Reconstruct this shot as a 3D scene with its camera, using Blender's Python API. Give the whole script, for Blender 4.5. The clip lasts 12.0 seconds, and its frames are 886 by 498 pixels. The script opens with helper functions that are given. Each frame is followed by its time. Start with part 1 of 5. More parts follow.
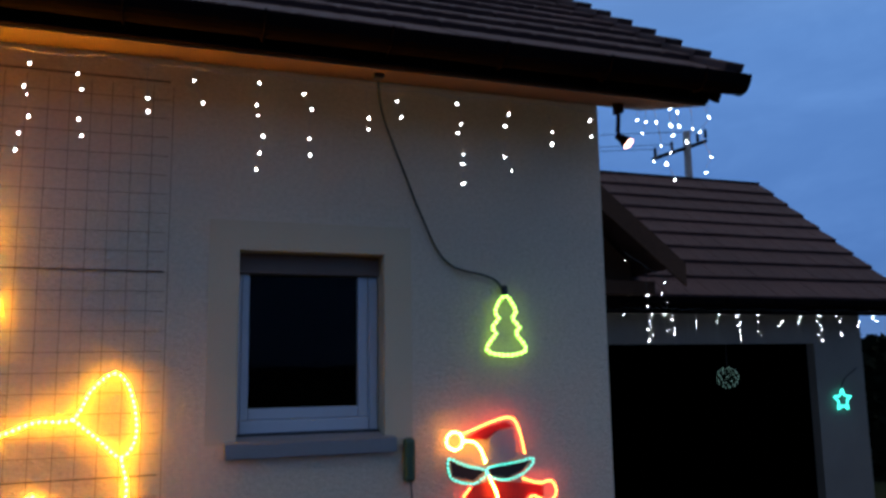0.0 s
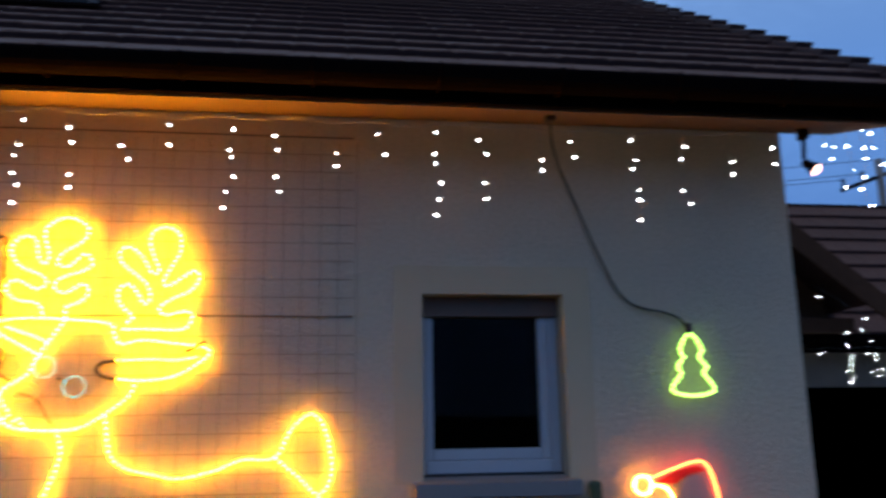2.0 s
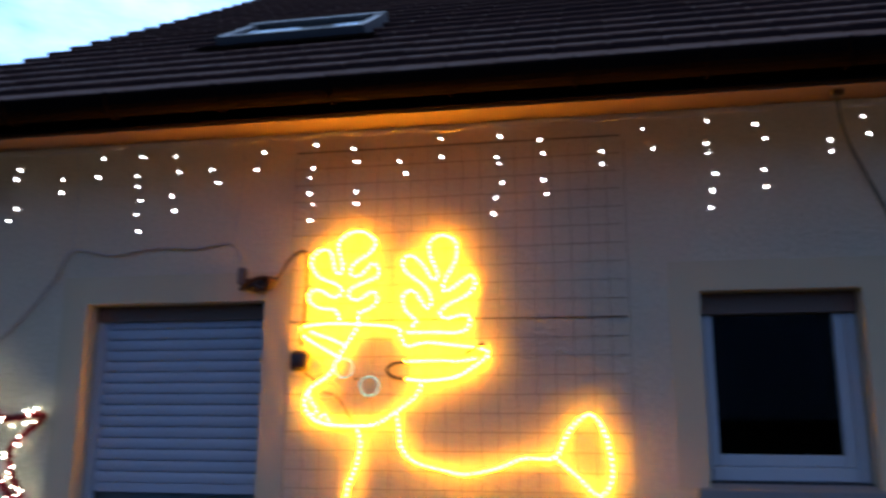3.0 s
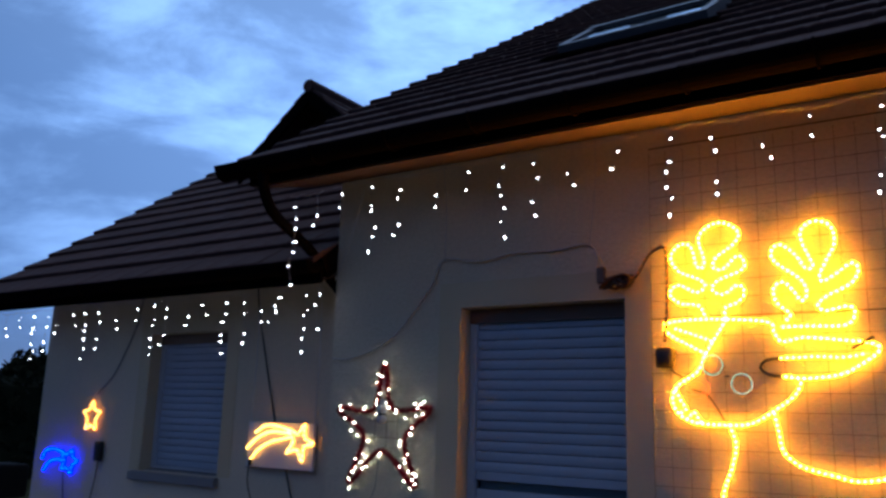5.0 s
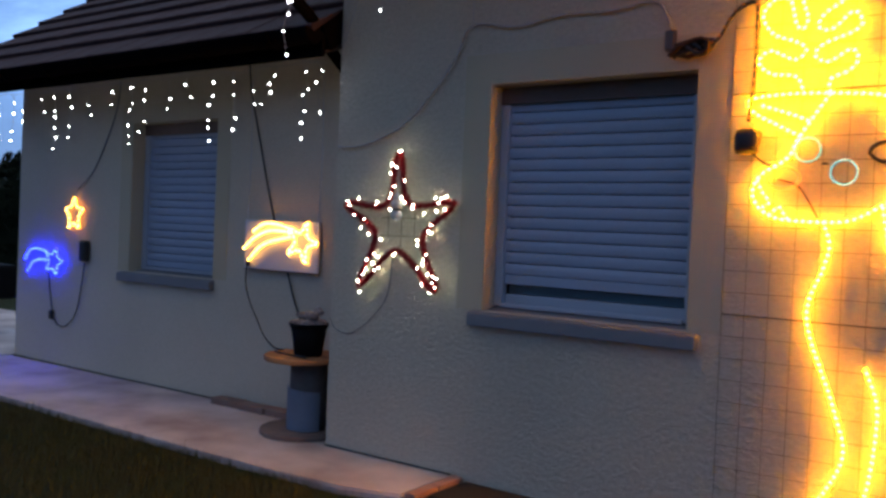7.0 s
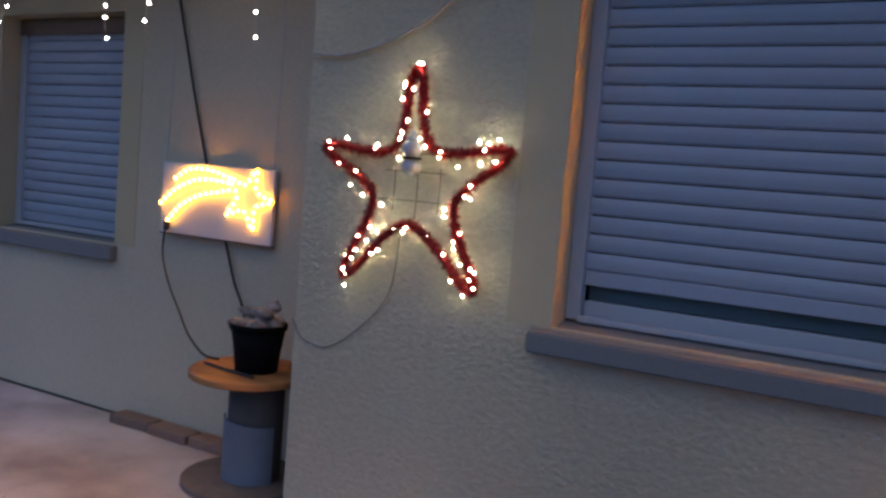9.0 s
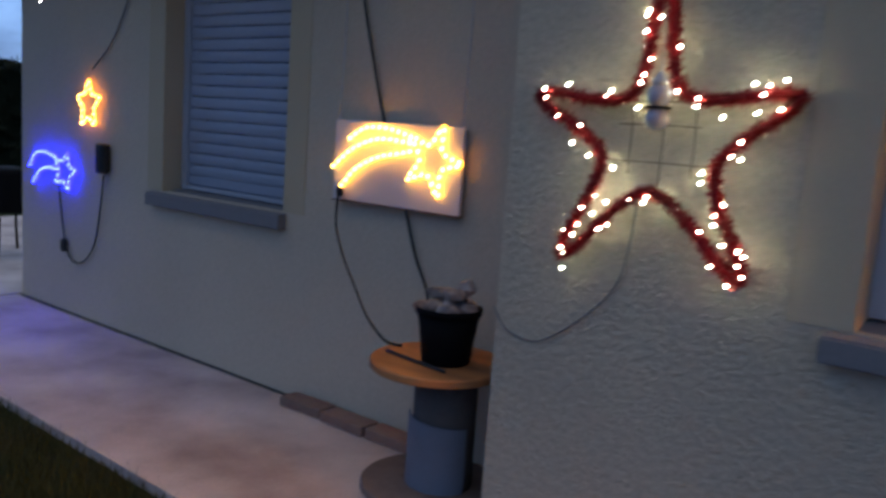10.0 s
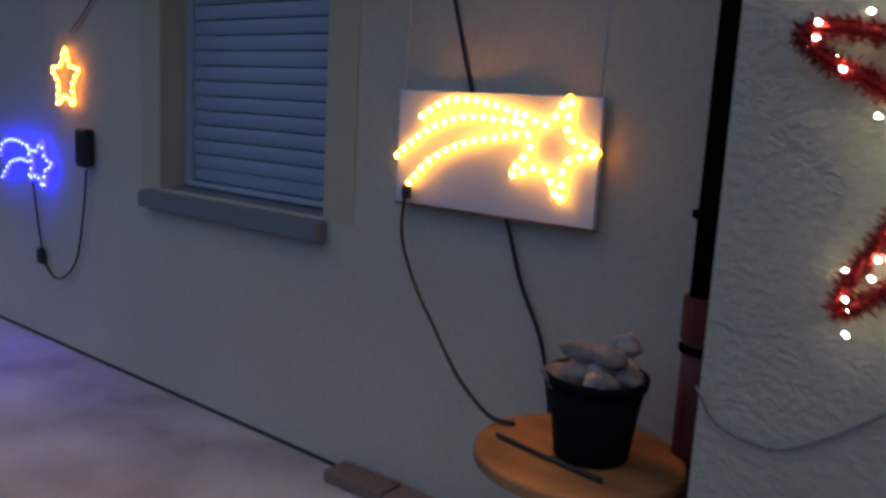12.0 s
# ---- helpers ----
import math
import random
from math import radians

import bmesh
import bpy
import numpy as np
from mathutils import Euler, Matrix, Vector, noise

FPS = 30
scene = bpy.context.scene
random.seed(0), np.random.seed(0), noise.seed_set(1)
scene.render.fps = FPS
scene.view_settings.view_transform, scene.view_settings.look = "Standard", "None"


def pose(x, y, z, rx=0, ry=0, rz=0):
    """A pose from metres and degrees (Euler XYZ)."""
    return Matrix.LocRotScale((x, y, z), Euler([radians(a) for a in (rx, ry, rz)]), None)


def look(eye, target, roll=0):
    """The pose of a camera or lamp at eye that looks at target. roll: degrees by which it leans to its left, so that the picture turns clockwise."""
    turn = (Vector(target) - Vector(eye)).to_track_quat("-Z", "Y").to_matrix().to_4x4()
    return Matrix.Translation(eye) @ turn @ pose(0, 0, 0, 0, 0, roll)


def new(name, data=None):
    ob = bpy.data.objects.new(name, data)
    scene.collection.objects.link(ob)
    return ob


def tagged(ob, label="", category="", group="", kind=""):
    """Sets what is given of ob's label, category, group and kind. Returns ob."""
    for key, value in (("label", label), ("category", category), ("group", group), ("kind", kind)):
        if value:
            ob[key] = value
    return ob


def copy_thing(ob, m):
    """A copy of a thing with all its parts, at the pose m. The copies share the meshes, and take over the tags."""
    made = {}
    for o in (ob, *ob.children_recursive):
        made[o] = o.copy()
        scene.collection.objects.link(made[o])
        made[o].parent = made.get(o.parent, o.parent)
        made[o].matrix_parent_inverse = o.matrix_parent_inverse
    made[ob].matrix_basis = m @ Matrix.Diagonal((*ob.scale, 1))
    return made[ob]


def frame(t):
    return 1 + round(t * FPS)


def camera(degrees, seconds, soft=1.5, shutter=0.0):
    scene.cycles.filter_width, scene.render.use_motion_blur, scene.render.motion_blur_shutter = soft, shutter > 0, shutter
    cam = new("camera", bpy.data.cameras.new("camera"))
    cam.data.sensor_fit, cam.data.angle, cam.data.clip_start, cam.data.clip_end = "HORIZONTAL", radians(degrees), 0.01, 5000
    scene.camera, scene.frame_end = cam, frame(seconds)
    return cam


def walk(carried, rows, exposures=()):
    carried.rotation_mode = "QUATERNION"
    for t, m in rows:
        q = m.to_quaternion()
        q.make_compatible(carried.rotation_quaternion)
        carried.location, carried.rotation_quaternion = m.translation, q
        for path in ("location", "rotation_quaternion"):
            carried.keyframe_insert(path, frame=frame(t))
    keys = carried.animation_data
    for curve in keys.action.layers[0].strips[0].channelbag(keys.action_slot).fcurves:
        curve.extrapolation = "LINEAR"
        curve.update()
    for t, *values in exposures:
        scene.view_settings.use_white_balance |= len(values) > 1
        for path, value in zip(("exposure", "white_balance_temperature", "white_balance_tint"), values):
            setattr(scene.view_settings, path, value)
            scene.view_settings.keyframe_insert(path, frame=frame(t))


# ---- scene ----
cam = camera(56.7, 12.0, soft=2.9, shutter=0.5)

PATH = [
    (0, (-0.492, -4.7, 1.626), (0.186, -2.842, 1.92), -0.9),
    (0.5, (-0.488, -4.733, 1.623), (0.212, -2.894, 1.98), -1.5),
    (1, (-0.503, -4.736, 1.608), (0.172, -2.891, 1.982), -1.5),
    (1.5, (-0.505, -4.742, 1.593), (0.059, -2.865, 1.989), -1.5),
    (2, (-0.548, -4.724, 1.572), (-0.27, -2.788, 1.99), -0.9),
    (2.5, (-0.543, -4.722, 1.613), (-0.6, -2.762, 2.007), -0.3),
    (3, (-0.562, -4.723, 1.576), (-0.926, -2.802, 1.997), 0.3),
    (3.5, (-0.601, -4.746, 1.619), (-1.278, -2.916, 2.057), 0.8),
    (5.3, (-0.693, -4.805, 1.541), (-1.824, -3.204, 1.94), 1.9),
    (5.5, (-0.704, -4.79, 1.544), (-1.847, -3.195, 1.935), 1.9),
    (6, (-0.809, -4.751, 1.491), (-1.908, -3.111, 1.814), 1.6),
    (6.5, (-1.025, -4.494, 1.502), (-2.125, -2.823, 1.511), 1.3),
    (7, (-1.309, -4.132, 1.441), (-2.42, -2.47, 1.405), 2.5),
    (8.8, (-2.653, -2.913, 1.495), (-3.627, -1.17, 1.369), 4.4),
    (9, (-2.734, -2.789, 1.5), (-3.685, -1.038, 1.338), 4.7),
    (9.5, (-2.981, -2.55, 1.517), (-4.049, -0.872, 1.308), 3.9),
    (10, (-3.317, -2.408, 1.468), (-4.54, -0.851, 1.184), 4.0),
    (10.5, (-3.643, -2.271, 1.433), (-4.866, -0.734, 1.057), 4.2),
    (11, (-3.924, -2.069, 1.439), (-5.09, -0.482, 1.089), 3.3),
    (11.5, (-4.103, -1.888, 1.421), (-5.326, -0.355, 1.03), 2.9),
    (12, (-4.317, -1.728, 1.428), (-5.544, -0.184, 1.095), 3.2),
]
walk(cam, [(t, look(eye, target, roll)) for t, eye, target, roll in PATH],
     exposures=[(0, 0.05, 6600, 6), (2.5, 0.2, 6600, 7), (3.0, 0.15, 6450, 9), (3.7, -0.38, 6300, 8), (5.3, -0.86, 6150, 12), (6.0, -0.86, 6200, 12),
                (6.5, -0.90, 6300, 10), (7.2, 0.12, 6950, 8), (9.0, 0.38, 7700, 11), (9.5, 0.17, 7400, 9), (10.0, -0.05, 7000, 9), (10.5, 0.42, 7300, 6), (11.0, 0.12, 7200, 7),
                (11.5, 0.0, 7200, 8), (12.0, -0.05, 7200, 8)])

# ---------------------------------------------------------------- light
SUN_EL, SUN_ROT = radians(1.5), radians(-50)
world = bpy.data.worlds.new("dusk_sky")
scene.world = world
world.use_nodes = True
wt = world.node_tree
wt.nodes.clear()


def wnode(kind, **kw):
    n = wt.nodes.new(kind)
    for k, v in kw.items():
        n.inputs[k].default_value = v
    return n


w_out = wnode("ShaderNodeOutputWorld")
w_bg = wnode("ShaderNodeBackground", Strength=1.0)
w_sky = wt.nodes.new("ShaderNodeTexSky")
w_sky.sky_type = "NISHITA"
w_sky.sun_disc = False
w_sky.sun_elevation, w_sky.sun_rotation = SUN_EL, SUN_ROT
w_sky.altitude, w_sky.air_density, w_sky.dust_density, w_sky.ozone_density = 300, 1.0, 0.4, 3.0
w_low = wt.nodes.new("ShaderNodeMixRGB")
w_low.blend_type = "MULTIPLY"
w_low.inputs["Fac"].default_value = 1.0
w_low.inputs["Color2"].default_value = (0.012, 0.018, 0.030, 1)
wt.links.new(w_sky.outputs["Color"], w_low.inputs["Color1"])
w_co = wt.nodes.new("ShaderNodeTexCoord")
w_sep = wt.nodes.new("ShaderNodeSeparateXYZ")
wt.links.new(w_co.outputs["Generated"], w_sep.inputs["Vector"])
# the cloud cover: blue and dim at the horizon, paler and brighter towards the zenith
w_grad = wt.nodes.new("ShaderNodeValToRGB")
ramp_e = w_grad.color_ramp.elements
ramp_e[0].position, ramp_e[0].color = 0.0, (0.070, 0.150, 0.38, 1)
ramp_e[1].position, ramp_e[1].color = 1.0, (0.80, 0.74, 0.70, 1)
for ramp_pos, ramp_col in ((0.12, (0.062, 0.155, 0.44)), (0.36, (0.090, 0.210, 0.53)), (0.62, (0.16, 0.26, 0.47))):
    ramp_e.new(ramp_pos).color = (*ramp_col, 1)
wt.links.new(w_sep.outputs["Z"], w_grad.inputs["Fac"])
w_add = wt.nodes.new("ShaderNodeMixRGB")
w_add.blend_type = "ADD"
w_add.inputs["Fac"].default_value = 1.0
wt.links.new(w_grad.outputs["Color"], w_add.inputs["Color1"])
wt.links.new(w_low.outputs["Color"], w_add.inputs["Color2"])
# soft banks of cloud, lighter towards the afterglow
w_map = wt.nodes.new("ShaderNodeMapping")
w_map.inputs["Scale"].default_value = (1.0, 1.0, 2.6)
w_map.inputs["Rotation"].default_value = (0.25, 0.1, 0.4)
w_n1 = wnode("ShaderNodeTexNoise", Scale=4.6, Detail=9.0, Roughness=0.60, Distortion=0.25)
w_ramp = wt.nodes.new("ShaderNodeMapRange")
w_ramp.interpolation_type = "SMOOTHSTEP"
w_ramp.inputs["From Min"].default_value, w_ramp.inputs["From Max"].default_value = 0.36, 0.72
w_ramp.inputs["To Min"].default_value = 0.34
w_dot = wt.nodes.new("ShaderNodeVectorMath")
w_dot.operation = "DOT_PRODUCT"
w_dot.inputs[1].default_value = (-0.43, 0.81, 0.40)
w_dir = wt.nodes.new("ShaderNodeMapRange")
w_dir.inputs["From Min"].default_value, w_dir.inputs["From Max"].default_value = 0.66, 1.0
w_dir.inputs["To Min"].default_value, w_dir.inputs["To Max"].default_value = 0.05, 1.0
w_mul = wt.nodes.new("ShaderNodeMath")
w_mul.operation = "MULTIPLY"
w_cloud = wt.nodes.new("ShaderNodeMixRGB")
w_cloud.inputs["Color2"].default_value = (0.92, 1.66, 3.10, 1)
wt.links.new(w_co.outputs["Generated"], w_map.inputs["Vector"])
wt.links.new(w_map.outputs["Vector"], w_n1.inputs["Vector"])
wt.links.new(w_n1.outputs["Fac"], w_ramp.inputs["Value"])
wt.links.new(w_co.outputs["Generated"], w_dot.inputs[0])
wt.links.new(w_dot.outputs["Value"], w_dir.inputs["Value"])
wt.links.new(w_ramp.outputs["Result"], w_mul.inputs[0])
wt.links.new(w_dir.outputs["Result"], w_mul.inputs[1])
wt.links.new(w_add.outputs["Color"], w_cloud.inputs["Color1"])
wt.links.new(w_mul.outputs["Value"], w_cloud.inputs["Fac"])
wt.links.new(w_cloud.outputs["Color"], w_bg.inputs["Color"])
wt.links.new(w_bg.outputs["Background"], w_out.inputs["Surface"])

sun_data = bpy.data.lights.new("sun", "SUN")
sun_data.energy, sun_data.angle, sun_data.color = 0.03, radians(20), (1.0, 0.9, 0.8)
sun = new("sun", sun_data)
sun.matrix_world = look((-7, 6, 4), (0, 0, 2))

# ---------------------------------------------------------------- materials


def material(name, color, rough=0.6, metal=0.0, grain=0.0, scale=60.0, patch=0.12, patch_scale=1.2, bump=0.0, dist=0.004,
             color2=None, per_piece=0.0, stretch=(1, 1, 1), specular=0.5, coarse=0.0):
    """A painted, mineral or wooden surface: base colour, stains at a large scale, grain and relief at a small one."""
    m = bpy.data.materials.new(name)
    m.use_nodes = True
    t = m.node_tree
    b = t.nodes["Principled BSDF"]
    b.inputs["Roughness"].default_value, b.inputs["Metallic"].default_value = rough, metal
    b.inputs["Specular IOR Level"].default_value = specular
    co = t.nodes.new("ShaderNodeTexCoord")
    mp = t.nodes.new("ShaderNodeMapping")
    mp.inputs["Scale"].default_value = stretch
    geo = t.nodes.new("ShaderNodeNewGeometry")
    t.links.new(geo.outputs["Position"], mp.inputs["Vector"])
    big, fine = t.nodes.new("ShaderNodeTexNoise"), t.nodes.new("ShaderNodeTexNoise")
    big.inputs["Scale"].default_value, big.inputs["Detail"].default_value = patch_scale, 5
    fine.inputs["Scale"].default_value, fine.inputs["Detail"].default_value, fine.inputs["Roughness"].default_value = scale, 9, 0.78
    for n in (big, fine):
        t.links.new(mp.outputs["Vector"], n.inputs["Vector"])
    c2 = color2 or tuple(c * 0.6 for c in color)
    mix = t.nodes.new("ShaderNodeMixRGB")
    mix.inputs["Color1"].default_value, mix.inputs["Color2"].default_value = (*color, 1), (*c2, 1)
    ramp = t.nodes.new("ShaderNodeMapRange")
    ramp.inputs["From Min"].default_value, ramp.inputs["From Max"].default_value = 0.35, 0.75
    ramp.inputs["To Max"].default_value = min(1.0, patch * 4)
    t.links.new(big.outputs["Fac"], ramp.inputs["Value"])
    t.links.new(ramp.outputs["Result"], mix.inputs["Fac"])
    hsv = t.nodes.new("ShaderNodeHueSaturation")
    t.links.new(mix.outputs["Color"], hsv.inputs["Color"])
    val = t.nodes.new("ShaderNodeMapRange")
    val.inputs["From Min"].default_value, val.inputs["From Max"].default_value = 0.25, 0.75
    val.inputs["To Min"].default_value, val.inputs["To Max"].default_value = 1 - grain, 1 + grain
    t.links.new(fine.outputs["Fac"], val.inputs["Value"])
    if per_piece:
        info = t.nodes.new("ShaderNodeObjectInfo")
        vr = t.nodes.new("ShaderNodeMapRange")
        vr.inputs["To Min"].default_value, vr.inputs["To Max"].default_value = 1 - per_piece, 1 + per_piece
        t.links.new(info.outputs["Random"], vr.inputs["Value"])
        mul = t.nodes.new("ShaderNodeMath")
        mul.operation = "MULTIPLY"
        t.links.new(vr.outputs["Result"], mul.inputs[0])
        t.links.new(val.outputs["Result"], mul.inputs[1])
        t.links.new(mul.outputs["Value"], hsv.inputs["Value"])
    else:
        t.links.new(val.outputs["Result"], hsv.inputs["Value"])
    t.links.new(hsv.outputs["Color"], b.inputs["Base Color"])
    if bump:
        bp = t.nodes.new("ShaderNodeBump")
        bp.inputs["Strength"].default_value, bp.inputs["Distance"].default_value = bump, dist
        t.links.new(fine.outputs["Fac"], bp.inputs["Height"])
        if coarse:
            lumps = t.nodes.new("ShaderNodeTexNoise")
            lumps.inputs["Scale"].default_value, lumps.inputs["Detail"].default_value, lumps.inputs["Roughness"].default_value = coarse, 4, 0.62
            lumps.inputs["Distortion"].default_value = 0.6
            t.links.new(mp.outputs["Vector"], lumps.inputs["Vector"])
            bl_n = t.nodes.new("ShaderNodeBump")
            bl_n.inputs["Strength"].default_value, bl_n.inputs["Distance"].default_value = 1.0, 0.010
            t.links.new(lumps.outputs["Fac"], bl_n.inputs["Height"])
            t.links.new(bl_n.outputs["Normal"], bp.inputs["Normal"])
        t.links.new(bp.outputs["Normal"], b.inputs["Normal"])
    return m


def glowing(name, color, strength, base=(0.5, 0.5, 0.5)):
    m = bpy.data.materials.new(name)
    m.use_nodes = True
    b = m.node_tree.nodes["Principled BSDF"]
    b.inputs["Base Color"].default_value = (*base, 1)
    b.inputs["Roughness"].default_value = 0.3
    b.inputs["Emission Color"].default_value = (*color, 1)
    b.inputs["Emission Strength"].default_value = strength
    return m


def clear_glass(name):
    m = bpy.data.materials.new(name)
    m.use_nodes = True
    b = m.node_tree.nodes["Principled BSDF"]
    b.inputs["Base Color"].default_value = (0.6, 0.66, 0.66, 1)
    b.inputs["Roughness"].default_value = 0.02
    b.inputs["Transmission Weight"].default_value = 1.0
    b.inputs["IOR"].default_value = 1.12
    return m


M_STUCCO = material("cream_render", (0.62, 0.52, 0.385), 0.92, grain=0.20, scale=40, patch=0.15, patch_scale=0.9, bump=0.7, dist=0.010, color2=(0.47, 0.40, 0.31), specular=0.2, stretch=(0.85, 0.85, 1.2), coarse=34)
M_STUCCO_FINE = material("fine_cream_render", (0.60, 0.505, 0.38), 0.92, grain=0.16, scale=70, patch=0.15, patch_scale=0.8, bump=0.5, dist=0.006, color2=(0.46, 0.39, 0.30), specular=0.2)
# garage render: the cream is darkened in the colour to stand for shade
M_GARAGE_SHADED = material("shade_darkened_render", (0.175, 0.158, 0.137), 0.92, grain=0.12, scale=60, patch=0.14, bump=0.5, dist=0.010, specular=0.2)
M_SURROUND = material("ochre_render", (0.55, 0.45, 0.31), 0.9, grain=0.07, scale=120, patch=0.08, bump=0.3, dist=0.003, color2=(0.42, 0.33, 0.20), specular=0.2)
M_TILE = material("brown_concrete_tile", (0.068, 0.036, 0.033), 0.8, grain=0.22, scale=45, patch=0.16, patch_scale=2.2, bump=0.4, color2=(0.044, 0.027, 0.026), per_piece=0.12, specular=0.15)
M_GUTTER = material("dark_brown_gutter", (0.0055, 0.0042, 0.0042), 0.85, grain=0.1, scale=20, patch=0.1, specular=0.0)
M_PIPE_RED = material("red_brown_pipe", (0.085, 0.009, 0.007), 0.55, grain=0.12, scale=30, patch=0.15, bump=0.1)
M_SOFFIT = material("brown_painted_board", (0.078, 0.046, 0.032), 0.75, grain=0.10, scale=25, patch=0.12, bump=0.15, stretch=(0.15, 1, 1))
M_WOOD_DARK = material("brown_stained_wood", (0.070, 0.036, 0.022), 0.75, grain=0.25, scale=18, patch=0.15, bump=0.3, stretch=(1, 0.15, 1), specular=0.12)
M_WHITE = material("white_plastic", (0.44, 0.45, 0.49), 0.35, grain=0.03, scale=30, patch=0.05)
M_SHUTTER = material("white_shutter_slat", (0.37, 0.40, 0.48), 0.45, grain=0.05, scale=22, patch=0.08, per_piece=0.04)
M_SILL = material("grey_concrete", (0.21, 0.20, 0.205), 0.85, grain=0.14, scale=70, patch=0.14, bump=0.5, color2=(0.19, 0.19, 0.20))
M_PAVE = material("pale_concrete", (0.62, 0.53, 0.50), 0.85, grain=0.14, scale=55, patch=0.30, patch_scale=1.9, bump=0.6, dist=0.008, color2=(0.30, 0.235, 0.215), specular=0.3)
M_EARTH = material("dark_earth", (0.06, 0.048, 0.036), 0.95, grain=0.3, scale=30, patch=0.2, bump=0.8, dist=0.02, specular=0.1)
M_LAWN = material("lawn_turf", (0.030, 0.040, 0.014), 0.95, grain=0.35, scale=40, patch=0.2, patch_scale=0.8, bump=0.9, dist=0.03, color2=(0.040, 0.034, 0.014), specular=0.1)
M_BLADE = material("grass_blade", (0.045, 0.060, 0.018), 0.7, grain=0.3, scale=14, patch=0.2, patch_scale=2.5, color2=(0.07, 0.06, 0.025), specular=0.2)
M_BLACK = material("black_rubber", (0.012, 0.012, 0.013), 0.5, grain=0.1, scale=40)
M_CABLE_GREEN = material("dark_green_cable", (0.012, 0.022, 0.016), 0.5, grain=0.1, scale=40)
M_CABLE_CLEAR = material("clear_grey_cord", (0.42, 0.38, 0.35), 0.35, grain=0.1, scale=60)
M_RUST = material("rusty_wire", (0.085, 0.038, 0.020), 0.8, metal=0.2, grain=0.3, scale=60, patch=0.2)
M_BOARD = material("white_board", (0.70, 0.66, 0.68), 0.55, grain=0.03, scale=25, patch=0.06)
M_PLY = material("drum_plywood", (0.50, 0.21, 0.07), 0.65, grain=0.22, scale=14, patch=0.30, patch_scale=7, bump=0.35, stretch=(0.45, 1.3, 1), color2=(0.15, 0.060, 0.025))
M_PLY_OLD = material("weathered_plywood", (0.19, 0.135, 0.11), 0.8, grain=0.2, scale=18, patch=0.25, patch_scale=4, bump=0.3, color2=(0.10, 0.07, 0.06))
M_CORE = material("grey_cardboard", (0.10, 0.085, 0.075), 0.85, grain=0.2, scale=20, patch=0.2, bump=0.2)
M_WRAP = material("blue_grey_sheet", (0.15, 0.18, 0.23), 0.6, grain=0.08, scale=14, patch=0.15, patch_scale=3)
M_POT = material("black_plastic_pot", (0.006, 0.0055, 0.006), 0.75, grain=0.1, scale=30, specular=0.08)
M_STONE = material("river_stone", (0.52, 0.40, 0.34), 0.75, grain=0.18, scale=35, patch=0.28, patch_scale=16, bump=0.8, per_piece=0.45, color2=(0.13, 0.10, 0.095))
M_BRICK = material("old_brick", (0.30, 0.145, 0.105), 0.9, grain=0.22, scale=40, patch=0.25, patch_scale=6, bump=0.6, per_piece=0.3, color2=(0.27, 0.20, 0.16))
M_TINSEL = material("red_tinsel", (0.30, 0.008, 0.012), 0.4, metal=0.6, grain=0.25, scale=90, patch=0.2, patch_scale=20, color2=(0.22, 0.008, 0.01))
M_BAUBLE = material("frosted_white_ornament", (0.36, 0.40, 0.47), 0.22, grain=0.04, scale=40)
M_BOXBROWN = material("brown_roller_box", (0.15, 0.085, 0.058), 0.6, grain=0.08, scale=30)
M_GLASS = clear_glass("window_glass")
M_BLUEGREY = material("sky_facing_glass_frame", (0.10, 0.10, 0.11), 0.4, grain=0.05, scale=20)
# near-black: the darkness of unlit interiors is put into this colour
M_ROOM_SHADE = material("near_black_room_shade", (0.0012, 0.0012, 0.0012), 0.95, grain=0.05, scale=5, specular=0.0)
M_FOLIAGE = material("dark_foliage", (0.014, 0.019, 0.010), 0.9, grain=0.35, scale=4, patch=0.2, patch_scale=0.5, specular=0.1)
M_BARK = material("bark", (0.06, 0.045, 0.035), 0.9, grain=0.3, scale=20, bump=0.5, stretch=(1, 1, 0.2))
M_HILL = material("far_hill_wood", (0.020, 0.028, 0.040), 1.0, grain=0.2, scale=0.08, patch=0.2, patch_scale=0.02, specular=0.0)
M_POLE = material("concrete_pole", (0.16, 0.15, 0.15), 0.9, grain=0.15, scale=8)
M_IRON = material("dark_garden_metal", (0.008, 0.008, 0.009), 0.9, grain=0.1, scale=30, specular=0.1)
M_RED_CLOTH = material("red_fabric_panel", (0.50, 0.016, 0.012), 0.6, grain=0.12, scale=50)
M_PALE_PANEL = material("pale_fabric_panel", (0.40, 0.34, 0.33), 0.6, grain=0.08, scale=50)
M_DARK_PANEL = material("dark_fabric_panel", (0.035, 0.012, 0.014), 0.6, grain=0.08, scale=50)

G_ROPE = glowing("amber_rope_glow", (1.0, 0.38, 0.015), 16.0, (0.8, 0.5, 0.2))
G_ROPE_LED = glowing("amber_led_glow", (1.0, 0.335, 0.005), 400.0)
G_FIG_LED = glowing("amber_figure_led_glow", (1.0, 0.40, 0.06), 80.0)
G_COMET = glowing("warm_led_glow", (1.0, 0.52, 0.09), 24.0)
G_COMET_ROPE = glowing("warm_rope_glow", (1.0, 0.37, 0.03), 10.0, (0.8, 0.5, 0.2))
G_BLUE = glowing("blue_led_glow", (0.0006, 0.0055, 1.0), 220.0)
G_BLUE_ROPE = glowing("blue_rope_glow", (0.0005, 0.0015, 1.0), 26.0)
G_ORANGE = glowing("orange_led_glow", (1.0, 0.32, 0.03), 6.0)
